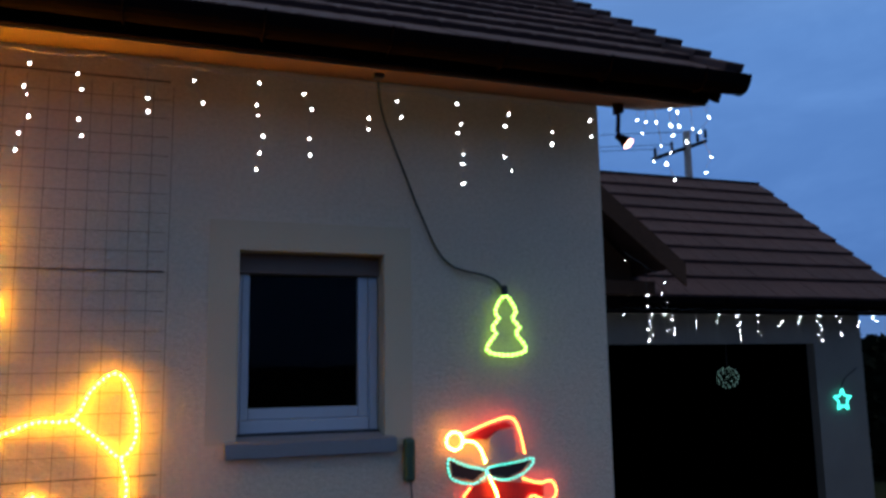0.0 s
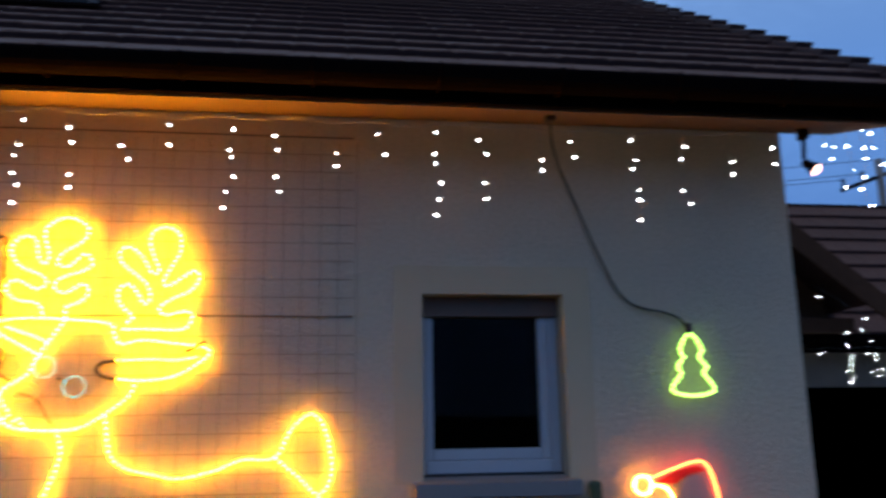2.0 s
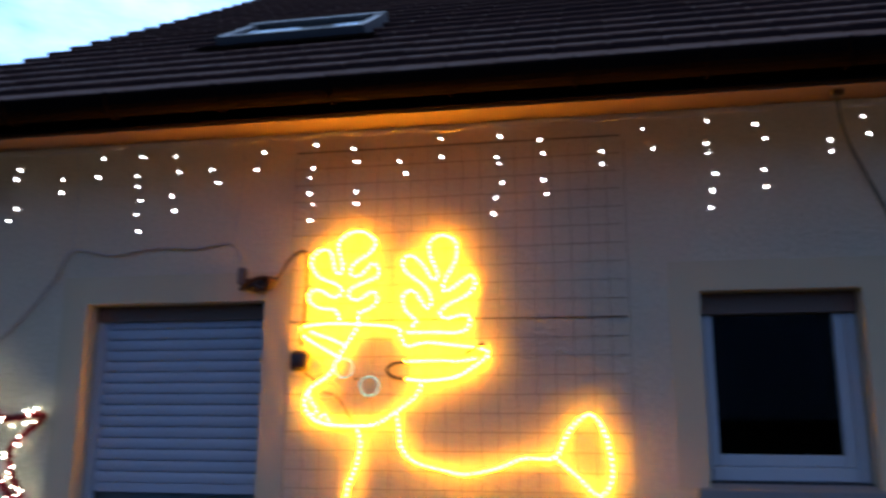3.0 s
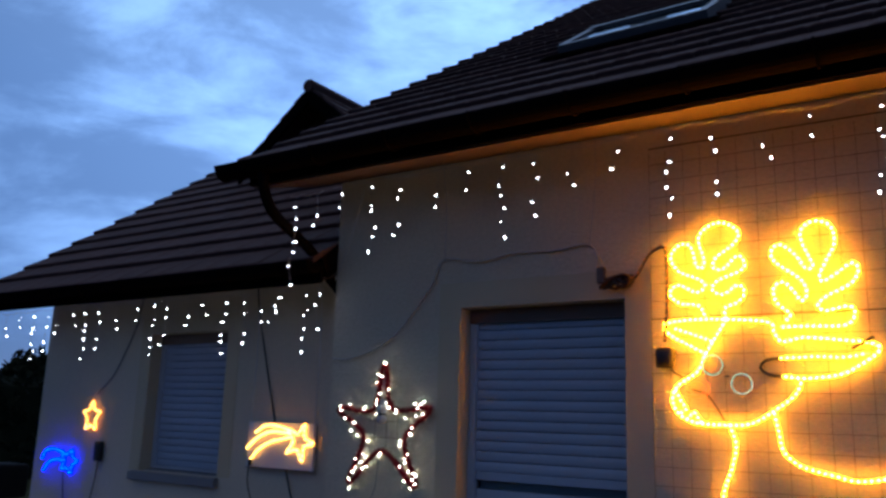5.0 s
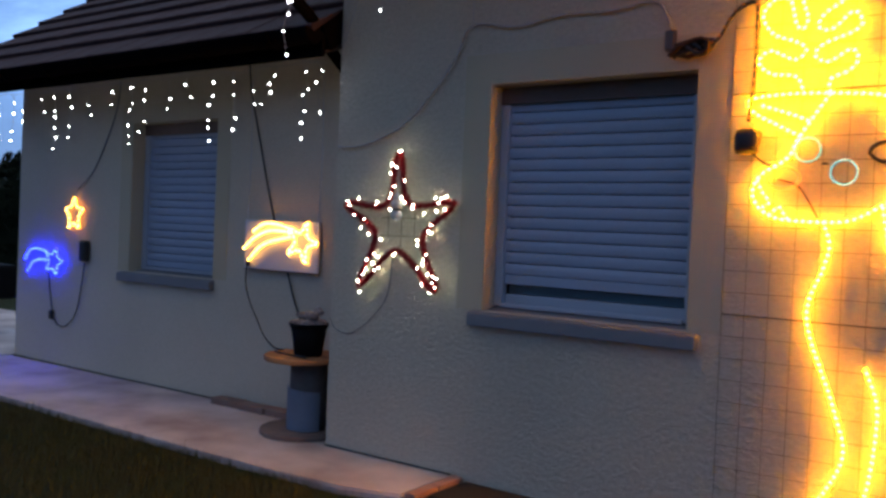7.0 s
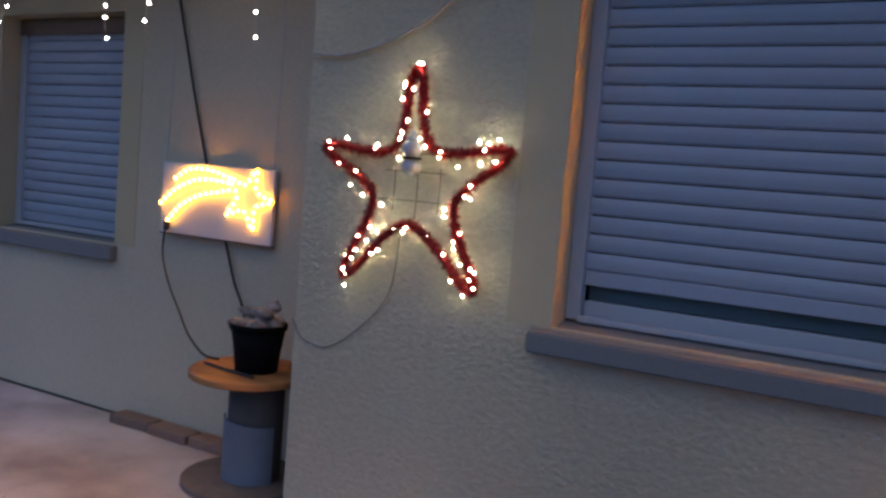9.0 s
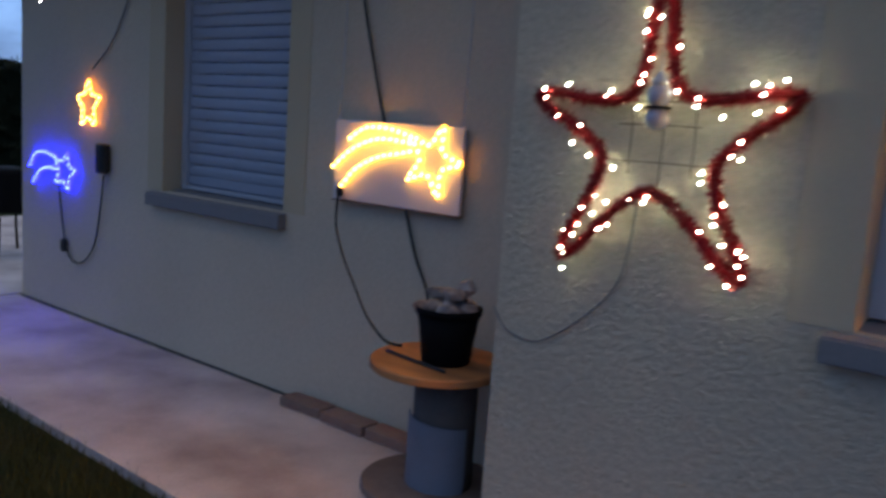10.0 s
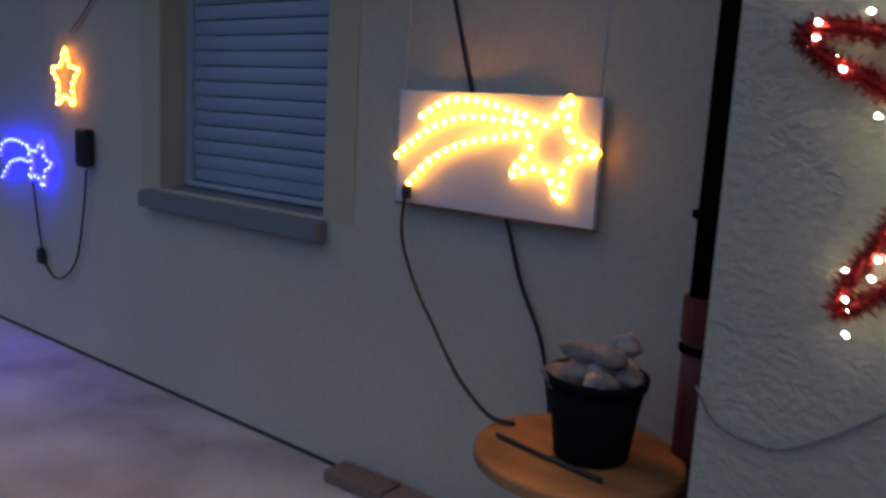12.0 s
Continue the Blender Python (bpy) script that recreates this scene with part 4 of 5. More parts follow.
ears_and_crown = [(-2.08, 1.97), (-2.17, 2.02), (-2.29, 2.09), (-2.31, 2.15), (-2.16, 2.17), (-1.96, 2.165), (-1.73, 2.14), (-1.70, 2.08), (-1.66, 2.03), (-1.55, 2.05), (-1.40, 2.035), (-1.22, 2.01), (-1.19, 1.97), (-1.28, 1.90), (-1.38, 1.85), (-1.54, 1.83), (-1.67, 1.84)]
ear_fold = [(-2.25, 2.12), (-2.11, 2.07), (-2.04, 2.04)]
face = [(-1.96, 2.16), (-2.08, 1.97), (-2.13, 1.87), (-2.245, 1.79), (-2.28, 1.71), (-2.245, 1.63), (-2.15, 1.582), (-1.96, 1.572), (-1.84, 1.585), (-1.72, 1.655), (-1.61, 1.74), (-1.57, 1.82)]
muzzle = [(-2.26, 1.76), (-2.23, 1.70), (-2.20, 1.66), (-2.235, 1.63), (-2.20, 1.60), (-2.16, 1.64), (-2.13, 1.60), (-2.10, 1.565)]
ear_middle = [(-1.67, 1.94), (-1.47, 1.945), (-1.36, 1.94), (-1.24, 1.96)]
back_and_tail = [(-1.72, 1.64), (-1.70, 1.53), (-1.68, 1.44), (-1.60, 1.37), (-1.44, 1.33), (-1.32, 1.31), (-1.14, 1.345), (-0.99, 1.40), (-0.82, 1.41), (-0.73, 1.56), (-0.62, 1.64), (-0.54, 1.53), (-0.51, 1.32), (-0.58, 1.21), (-0.70, 1.31), (-0.82, 1.41)]
front_leg = [(-1.96, 1.572), (-1.93, 1.47), (-1.95, 1.36), (-2.01, 1.12), (-1.88, 0.73), (-1.83, 0.51), (-1.92, 0.29), (-1.95, 0.16), (-1.84, 0.16), (-1.74, 0.32), (-1.70, 0.72), (-1.76, 0.93)]
second_leg = [(-1.55, 0.88), (-1.53, 0.75), (-1.56, 0.35), (-1.60, 0.16), (-1.50, 0.16), (-1.44, 0.40), (-1.40, 0.71)]
belly_and_hind_leg = [(-1.53, 0.73), (-1.40, 0.715), (-1.20, 0.80), (-1.05, 0.96), (-0.99, 1.04), (-0.94, 0.92), (-0.98, 0.55), (-1.02, 0.18), (-0.90, 0.16), (-0.78, 0.45), (-0.66, 0.72), (-0.55, 1.01), (-0.58, 1.21)]
rein_lines = [antler_near, antler_far, ears_and_crown, ear_fold, face, muzzle, ear_middle, back_and_tail, front_leg, second_leg, belly_and_hind_leg]
reindeer = glow_figure("reindeer_light", "large amber rope light reindeer figure fixed on wire mesh", rein_lines, REIN_Y, G_ROPE, G_ROPE_LED, 0.0078, 0.0088, 0.031)
for ex, ez in ((-2.040, 1.905), (-1.883, 1.800)):
    ring = [Vector((ex + 0.056 * math.cos(2 * math.pi * k / 28), REIN_Y - 0.012, ez + 0.056 * math.sin(2 * math.pi * k / 28))) for k in range(29)]
    v, f = tube([ring], 0.0065, 6)
    er = mesh_object("eye_ring", v, f, M_BLACK, reindeer, "dark ring with teal lamps", True)
    v, f = beads([p + Vector((0, -0.006, 0)) for p in ring[:28]], 0.0060)
    mesh_object("ring_lamps", v, f, G_EYE, er)
cord("unlit_bend", [(-1.66, REIN_Y, 1.94), (-1.75, REIN_Y, 1.93), (-1.785, REIN_Y, 1.89), (-1.74, REIN_Y, 1.85), (-1.66, REIN_Y, 1.84)], 0.0095, M_BLACK, reindeer, "dark unlit bend of the rope")
cord("lead", [(-2.17, REIN_Y, 1.77), (-2.08, REIN_Y - 0.01, 1.74), (-2.03, REIN_Y, 1.67), (-1.98, REIN_Y, 1.58)], 0.004, M_RUST, reindeer, "thin brown lead across the muzzle")
cord("lead", [(-1.98, REIN_Y, 1.845), (-1.95, REIN_Y, 1.84), (-1.93, REIN_Y, 1.82)], 0.006, M_BLACK, reindeer)

nose = [(-2.20, 1.80), (-2.13, 1.825), (-2.07, 1.79), (-2.09, 1.74), (-2.16, 1.725), (-2.215, 1.755)]
v, f = tube([smooth_line(on_wall(nose, REIN_Y - 0.010), 0.012, True)], 0.006, 6)
mesh_object("nose_ring", v, f, G_NOSE, reindeer, "red lit bend at the nose", True)
cord("unlit_end", [(-1.315, REIN_Y - 0.008, 1.985), (-1.27, REIN_Y - 0.010, 2.01), (-1.20, REIN_Y - 0.004, 2.045)], 0.0095, M_BLACK, reindeer, "dark unlit rope end at the ear")

# supply cord of the reindeer, twisted, with its controller
sup = thing("supply_cord", "black and amber supply cord looped beside the reindeer figure", "cord")
cord("cord_run", [(-2.56, -0.05, 2.42), (-2.47, -0.06, 2.45), (-2.40, -0.05, 2.57), (-2.31, -0.05, 2.62), (-2.29, -0.05, 2.56), (-2.29, -0.05, 2.3), (-2.31, -0.05, 2.02)], 0.010, M_BLACK, sup)
cl = smooth_line([Vector(p) for p in ((-2.54, -0.062, 2.43), (-2.47, -0.072, 2.455), (-2.40, -0.062, 2.575), (-2.31, -0.062, 2.63), (-2.29, -0.062, 2.56), (-2.29, -0.062, 2.3), (-2.305, -0.062, 2.05))], 0.045)
bead0 = part("cord_bead", ball(0.008, 1), M_PLY, sup, "dull amber bead")
bead0.location = cl[0]
for p in cl[1:]:
    shared("cord_bead", bead0, sup, Matrix.Translation(p))
bm = box(-2.37, -2.25, -0.085, -0.015, 1.89, 2.01, 0.03)
for vv in bm.verts:
    vv.co += Vector((noise.noise(vv.co * 20), 0, noise.noise(vv.co * 17))) * 0.02
part("controller", bm, M_BLACK, sup, "black controller wrapped in tape", True)
cord("cord_tail", [(-2.29, -0.05, 1.90), (-2.25, -0.055, 1.86), (-2.18, -0.05, 1.82)], 0.006, M_BLACK, sup)

knot = thing("wire_bundle", "bundle of dark twisted cord and pale tape at the shutter corner", "cord")
for k in range(7):
    a0 = random.uniform(0, 6)
    pts = [(-2.63 + 0.075 * math.cos(a0 + j * 1.3) + 0.02 * j, -0.035 - 0.008 * k, 2.42 + 0.040 * math.sin(a0 * 1.7 + j * 1.6)) for j in range(5)]
    cord("loop", pts, 0.012, M_BLACK if k % 3 else M_WOOD_DARK, knot)
part("tape", box(-2.745, -2.685, -0.05, -0.012, 2.42, 2.53, 0.015), M_PLY_OLD, knot, "pale tape")

# clear unlit fairy-light cord tied across the wall over the shutter
fairy = thing("unlit_light_cord", "unlit clear fairy light cord sagging along the wall", "cord")
fl = [(-2.70, -0.02, 2.50), (-2.80, -0.02, 2.68), (-3.05, -0.02, 2.665), (-3.35, -0.02, 2.675), (-3.62, -0.02, 2.64), (-3.918, -0.02, 2.677), (-4.02, -0.02, 2.50), (-4.18, -0.02, 2.30), (-4.36, -0.02, 2.13), (-4.53, -0.02, 2.045), (-4.75, -0.02, 1.985), (-4.94, -0.02, 1.99)]
cord("cord_run", fl, 0.0075, M_CABLE_CLEAR, fairy)
v, f = beads([p + Vector((random.uniform(-0.008, 0.008), -0.008, random.uniform(-0.01, 0.01))) for p in smooth_line([Vector(p) for p in fl], 0.06)], 0.007)
tagged(mesh_object("cord_lamps", v, f, M_CABLE_CLEAR, fairy), kind="stuff")
for a, b in (((-3.918, -0.015, 2.677), (-3.90, -0.10, 3.40)), ((-2.80, -0.015, 2.68), (-2.72, -0.10, 3.42)), ((-4.945, -0.012, 2.6), (-4.62, -0.10, 3.30))):
    cord("tie", [a, ((a[0] + b[0]) / 2 + 0.02, (a[1] + b[1]) / 2, (a[2] + b[2]) / 2), b], 0.003, M_CABLE_CLEAR, fairy)
wl = cord("wall_cable", [(-4.95, -0.008, 0.86), (-4.90, -0.008, 0.79), (-4.80, -0.008, 0.765), (-4.72, -0.008, 0.79), (-4.58, -0.008, 0.90), (-4.47, -0.010, 1.05), (-4.43, -0.02, 1.33)], 0.0032, M_SILL)
tagged(wl, "thin grey cable sagging from the star along the wall", "cable")

# ---------------------------------------------------------------- welded wire mesh behind the reindeer
wm = thing("wire_mesh", "rusty welded wire mesh panel fixed to the wall", "wire mesh")
MX0, MX1, MZ0, MZ1 = -2.40, -0.38, 0.035, 3.26
for i in range(20):
    x = MX0 + (MX1 - MX0) * i / 19
    cord("upright_wire", [(x, -0.006, MZ0), (x + random.uniform(-0.006, 0.006), -0.006 + random.uniform(-0.002, 0.002), 1.7), (x, -0.006, MZ1)], 0.0013, M_RUST, wm, "", 0.4, 4)
for i in range(31):
    z = MZ0 + (MZ1 - MZ0) * i / 30
    seam = i in (10, 20, 30)
    cord("cross_wire", [(MX0, -0.010, z), ((MX0 + MX1) / 2, -0.010 + random.uniform(-0.002, 0.002), z + random.uniform(-0.006, 0.006)), (MX1, -0.010, z)], 0.0038 if seam else 0.0015, M_RUST, wm, "", 0.4, 4)

# ---------------------------------------------------------------- lit tree and figure by the small window
tree_half = [(0.022, 2.072), (0.070, 1.985), (0.047, 1.945), (0.092, 1.885), (0.068, 1.850), (0.128, 1.772), (0.115, 1.735)]
tree_pts = [(1.615 - a, z) for a, z in tree_half] + [(1.615, 1.716)] + [(1.615 + a, z) for a, z in reversed(tree_half)]
glow_figure("tree_light", "small lime green rope light in a fir tree shape", [tree_pts], -0.035, G_GREEN_ROPE, G_GREEN, 0.009, 0.0125, 0.030, closed=(0,))
cb = thing("hanging_cable", "dark green supply cable from the eave to the tree light", "cable")
cord("cable_run", [(0.672, -0.50, 3.245), (0.75, -0.27, 3.17), (0.85, -0.06, 3.09), (0.917, -0.03, 2.953), (1.03, -0.03, 2.67), (1.077, -0.03, 2.56), (1.16, -0.03, 2.38), (1.24, -0.03, 2.28), (1.34, -0.03, 2.235), (1.46, -0.03, 2.215), (1.57, -0.03, 2.17), (1.615, -0.035, 2.08)], 0.0075, M_CABLE_GREEN, cb)
part("hook", box(0.645, 0.705, -0.53, -0.47, 3.222, 3.262, 0.010), M_BLACK, cb)
part("plug", box(1.597, 1.633, -0.05, -0.018, 2.08, 2.15, 0.010), M_BLACK, cb)

FY = -0.045
fig = thing("hat_figure_light", "rope light figure with a red pointed hat and green collar", "rope light")


def fig_rope(name, pts, mat, led=None, closed=False, r=0.0075, gap=0.024):
    p = smooth_line(on_wall(pts, FY), 0.012, closed)
    v, f = tube([p], r, 6)
    o = mesh_object(name, v, f, mat, fig, "", True)
    if led:
        v, f = beads(smooth_line(on_wall(pts, FY - 0.006), gap, closed), 0.0085)
        mesh_object("rope_lamps", v, f, led, o)
    return o


def fig_panel(name, pts, mat, label):
    bm = bmesh.new()
    a = [bm.verts.new((x, FY + 0.012, z)) for x, z in pts]
    b = [bm.verts.new((x, FY + 0.018, z)) for x, z in pts]
    bm.faces.new(a)
    bm.faces.new(list(reversed(b)))
    n = len(pts)
    for i in range(n):
        bm.faces.new((a[i], a[(i + 1) % n], b[(i + 1) % n], b[i]))
    return part(name, bm, mat, fig, label)


fig_rope("hat_outline", [(1.30, 1.25), (1.40, 1.285), (1.52, 1.325), (1.61, 1.342), (1.66, 1.31), (1.69, 1.23), (1.715, 1.12)], G_RED, G_REDORANGE)
fig_rope("pompom_ring", [(1.26 + 0.052 * math.cos(k * math.pi / 4), 1.215 + 0.052 * math.sin(k * math.pi / 4)) for k in range(8)], G_REDORANGE, G_FIG_LED, True)
fig_rope("hat_brim", [(1.31, 1.215), (1.39, 1.20), (1.43, 1.15), (1.455, 1.08)], G_REDORANGE, G_FIG_LED)
fig_panel("hat_panel", [(1.34, 1.225), (1.46, 1.285), (1.60, 1.315), (1.655, 1.285), (1.55, 1.27), (1.47, 1.215)], M_RED_CLOTH, "red fabric panel")
fig_panel("plain_panel", [(1.47, 1.09), (1.49, 1.22), (1.55, 1.26), (1.65, 1.27), (1.67, 1.11), (1.56, 1.06)], M_PALE_PANEL, "plain pale panel")
fig_rope("collar_ring", [(1.22, 1.11), (1.24, 1.00), (1.38, 0.965), (1.46, 1.03), (1.33, 1.07)], M_BLACK, G_TEAL, True)
fig_rope("collar_ring", [(1.47, 1.05), (1.49, 0.995), (1.60, 0.975), (1.72, 1.02), (1.77, 1.09), (1.65, 1.075)], M_BLACK, G_TEAL, True)
fig_panel("collar_panel", [(1.235, 1.10), (1.25, 1.01), (1.38, 0.98), (1.45, 1.03), (1.33, 1.06)], M_DARK_PANEL, "dark panel")
fig_panel("collar_panel", [(1.485, 1.045), (1.50, 1.005), (1.60, 0.985), (1.70, 1.02), (1.75, 1.075), (1.65, 1.065)], M_DARK_PANEL, "dark panel")
fig_rope("coat_outline", [(1.70, 0.975), (1.80, 0.945), (1.89, 0.95), (1.92, 0.88), (1.86, 0.83), (1.74, 0.86), (1.70, 0.60), (1.45, 0.56), (1.28, 0.62), (1.30, 0.86), (1.36, 0.95)], G_RED, G_REDORANGE)
fig_rope("coat_seam", [(1.48, 0.99), (1.53, 0.86), (1.53, 0.60)], G_REDORANGE, G_FIG_LED)
fig_panel("coat_panel", [(1.36, 0.945), (1.48, 0.97), (1.68, 0.955), (1.84, 0.925), (1.84, 0.86), (1.72, 0.87), (1.69, 0.62), (1.31, 0.64), (1.32, 0.87)], M_RED_CLOTH, "red fabric panel")
M_CASE_GREEN = material("green_plastic_case", (0.012, 0.060, 0.034), 0.5, grain=0.1, scale=40)
boxc = thing("outdoor_socket", "dark green outdoor transformer hanging by its cable", "transformer")
part("body", box(0.945, 1.015, -0.07, -0.006, 0.995, 1.245, 0.022), M_CASE_GREEN, boxc)
cord("cable", [(0.99, -0.035, 1.0), (1.005, -0.03, 0.8), (1.02, -0.02, 0.4), (1.03, -0.02, 0.02)], 0.005, M_BLACK, boxc)

# ---------------------------------------------------------------- tinsel star
SY = -0.05
star_tips = [(-4.393, 1.897), (-4.002, 1.612), (-4.105, 1.128), (-4.655, 1.122), (-4.775, 1.600)]
star_in = [(-4.305, 1.625), (-4.190, 1.41), (-4.388, 1.326), (-4.560, 1.425), (-4.480, 1.615)]
star_pts = []
for k in range(5):
    c, t, n = Vector((-4.39, 1.49)), Vector(star_tips[k]), Vector(star_in[k])
    s = Vector((-(t - c).y, (t - c).x)).normalized() * 0.021
    star_pts += [tuple(t + s), tuple(t - s), tuple(n)]
ts = thing("tinsel_star", "five-pointed star of red tinsel wound with white fairy lights", "light star")
core_line = smooth_line(on_wall(star_pts, SY), 0.012, True)
v, f = tube([core_line], 0.013, 6)
mesh_object("tinsel_core", v, f, M_TINSEL, ts, "", True)
vs, fs = [], []
for p in core_line:
    for _ in range(76):
        d = Vector((random.gauss(0, 1), random.gauss(0, 1) * 0.8, random.gauss(0, 1))).normalized()
        s = d.cross(Vector((random.random(), random.random(), random.random()))).normalized() * 0.0019
        q = p + Vector((random.uniform(-0.006, 0.006), 0, random.uniform(-0.006, 0.006)))
        L = random.uniform(0.012, 0.032)
        e = q + d * L
        e.y = min(e.y, -0.006)
        b = len(vs)
        vs += [q - s, q + s, e + s * 0.6, e - s * 0.6]
        fs.append((b, b + 1, b + 2, b + 3))
tagged(mesh_object("tinsel_fringe", vs, fs, M_TINSEL, ts, "glittering red tinsel strands"), kind="stuff")
bulb0 = None
for k, p in enumerate(smooth_line(on_wall(star_pts, SY), 0.040, True)):
    if random.random() < 0.10:
        continue
    q = p + Vector((random.gauss(0, 0.021), random.uniform(-0.034, 0.014), random.gauss(0, 0.021)))
    if bulb0 is None:
        bulb0 = part("bulb", ball(0.0052, 1), G_STAR, ts)
        bulb0.location = q
    else:
        shared("bulb", bulb0, ts, Matrix.Translation(q))
for x, za, zb in ((-4.474, 1.375, 1.60), (-4.370, 1.345, 1.56), (-4.270, 1.375, 1.61)):
    cord("frame_wire", [(x, SY + 0.018, za), (x + 0.002, SY + 0.020, (za + zb) / 2), (x, SY + 0.018, zb)], 0.0017, M_RUST, ts)
for z, xa, xb in ((1.529, -4.52, -4.25), (1.415, -4.545, -4.20), (1.600, -4.60, -4.17)):
    cord("frame_wire", [(xa, SY + 0.022, z), ((xa + xb) / 2, SY + 0.021, z + 0.002), (xb, SY + 0.022, z)], 0.0017, M_RUST, ts)
orn = thing("hanging_ornament", "small frosted white two-ball ornament hanging in the star", "ornament")
part("ball", ball(0.037, 3, (-4.367, -0.09, 1.546), (1, 1, 0.95)), M_BAUBLE, orn, "", True)
part("ball", ball(0.037, 3, (-4.368, -0.09, 1.614), (1, 1, 0.95)), M_BAUBLE, orn, "", True)
v, f = lathe([(0.0365, -0.004), (0.0375, -0.002), (0.0375, 0.002), (0.0365, 0.004)], 20, (-4.367, -0.09, 1.580))
mesh_object("seam_band", v, f, M_IRON, orn, "dark band between the balls", True)
v, f = lathe([(0.022, 0.0), (0.024, 0.012), (0.013, 0.030), (0.006, 0.042)], 14, (-4.368, -0.09, 1.645))
mesh_object("cap", v, f, M_BAUBLE, orn, "", True)
cord("thread", [(-4.368, -0.09, 1.685), (-4.375, -0.07, 1.76), (-4.39, -0.05, 1.86)], 0.0015, M_WHITE, orn)

# ---------------------------------------------------------------- comet on its board, and the figures by the far window
BY = 0.405
cbd = thing("comet_board", "white board hung on the wall behind a comet light", "board")
part("panel", box(-6.25, -5.465, BY + 0.014, BY + 0.034, 1.105, 1.49, 0.003), M_BOARD, cbd)
part("lower_edge", box(-6.25, -5.465, BY + 0.010, BY + 0.036, 1.097, 1.1045, 0.001), M_PLY_OLD, cbd)
for x in (-6.235, -5.48):
    cord("hanging_thread", [(x, BY + 0.022, 1.488), (x, BY + 0.035, 2.0), (x - 0.01, BY + 0.03, 2.60)], 0.0022, M_WHITE, cbd)
R5 = lambda cx, cz, ro, ri, a0, sq=1.0: [(cx + (ro if k % 2 == 0 else ri) * math.cos(radians(a0 + 36 * k)), cz + sq * (ro if k % 2 == 0 else ri) * math.sin(radians(a0 + 36 * k))) for k in range(10)]
comet_lines = [
    [(-6.235, 1.265), (-6.11, 1.355), (-5.95, 1.41), (-5.75, 1.405)],
    [(-6.13, 1.405), (-6.04, 1.455), (-5.93, 1.465), (-5.80, 1.445), (-5.72, 1.41)],
    [(-6.175, 1.175), (-6.08, 1.265), (-5.95, 1.325), (-5.80, 1.355), (-5.73, 1.37)],
    R5(-5.62, 1.335, 0.165, 0.070, 70, 1.0),
]
glow_figure("comet_light", "warm amber rope light comet with star head on a white board", comet_lines, BY, G_COMET_ROPE, G_COMET, 0.0075, 0.0105, 0.040, closed=(3,))
ccab = thing("comet_cable", "black supply cable from the comet light down to the drum", "cable")
cord("cable_run", [(-6.18, BY - 0.01, 1.16), (-6.185, BY - 0.02, 1.05), (-6.15, 0.36, 0.96), (-6.04, 0.31, 0.84), (-5.90, 0.25, 0.735), (-5.74, 0.17, 0.64), (-5.60, 0.13, 0.575), (-5.555, 0.15, 0.559), (-5.50, 0.17, 0.5575)], 0.0065, M_BLACK, ccab)
part("plug", box(-6.195, -6.165, BY - 0.022, BY + 0.004, 1.12, 1.17, 0.008), M_BLACK, ccab)
wcab = thing("eave_cable", "black cable from the eave down behind the board to the drum", "cable")
cord("cable_run", [(-6.30, B_Y - 0.02, 2.75), (-6.26, B_Y - 0.02, 2.5), (-6.13, B_Y - 0.02, 2.05), (-6.05, B_Y - 0.02, 1.78), (-5.95, B_Y - 0.012, 1.45), (-5.79, B_Y - 0.02, 1.09), (-5.72, B_Y - 0.02, 0.90), (-5.61, B_Y - 0.03, 0.69), (-5.52, B_Y - 0.06, 0.30), (-5.5, B_Y - 0.06, 0.02)], 0.0070, M_BLACK, wcab)
glow_figure("small_star_light", "small orange rope light star on the wall", [R5(-8.62, 1.48, 0.145, 0.078, 90, 1.12)], 0.435, G_ORANGE, G_COMET, 0.009, 0.0085, 0.045, closed=(0,))
oc = cord("star_cable", [(-7.98, B_Y - 0.015, 2.70), (-8.03, B_Y - 0.015, 2.45), (-8.15, B_Y - 0.015, 2.20), (-8.35, B_Y - 0.015, 1.90), (-8.61, B_Y - 0.02, 1.70)], 0.006, M_SILL)
tagged(oc, "grey cable drooping to the small star light", "cable")
blue_lines = [
    [(-9.43, 1.02), (-9.36, 1.10), (-9.22, 1.125), (-9.06, 1.10)],
    [(-9.38, 0.90), (-9.28, 0.99), (-9.14, 1.02), (-9.04, 1.01)],
    R5(-8.93, 1.01, 0.15, 0.08, 75, 0.9),
]
glow_figure("blue_comet_light", "small blue rope light comet glowing on the wall", blue_lines, 0.435, G_BLUE_ROPE, G_BLUE, 0.011, 0.010, 0.045, closed=(2,))
bcc = thing("blue_light_cable", "black cable with plug and controller under the blue comet", "cable")
cord("cable_run", [(-9.02, 0.435, 0.90), (-9.01, 0.445, 0.75), (-8.98, 0.445, 0.62), (-8.93, 0.445, 0.47), (-8.86, 0.445, 0.40), (-8.77, 0.445, 0.385), (-8.66, 0.445, 0.43), (-8.55, 0.445, 0.55), (-8.47, 0.44, 0.80), (-8.43, 0.44, 1.04)], 0.006, M_BLACK, bcc)
part("controller", box(-8.475, -8.375, 0.395, 0.460, 1.035, 1.235, 0.020), M_BLACK, bcc, "black controller box")
part("plug", box(-8.99, -8.93, 0.425, 0.458, 0.44, 0.53, 0.012), M_BLACK, bcc)

# ---------------------------------------------------------------- icicle light curtains
PATTERN = ((0.0, 0.115, 0.165, 0.27, 0.345, 0.43), (0.02, 0.10, 0.26, 0.345), (0.105, 0.182), (0.005, 0.105))


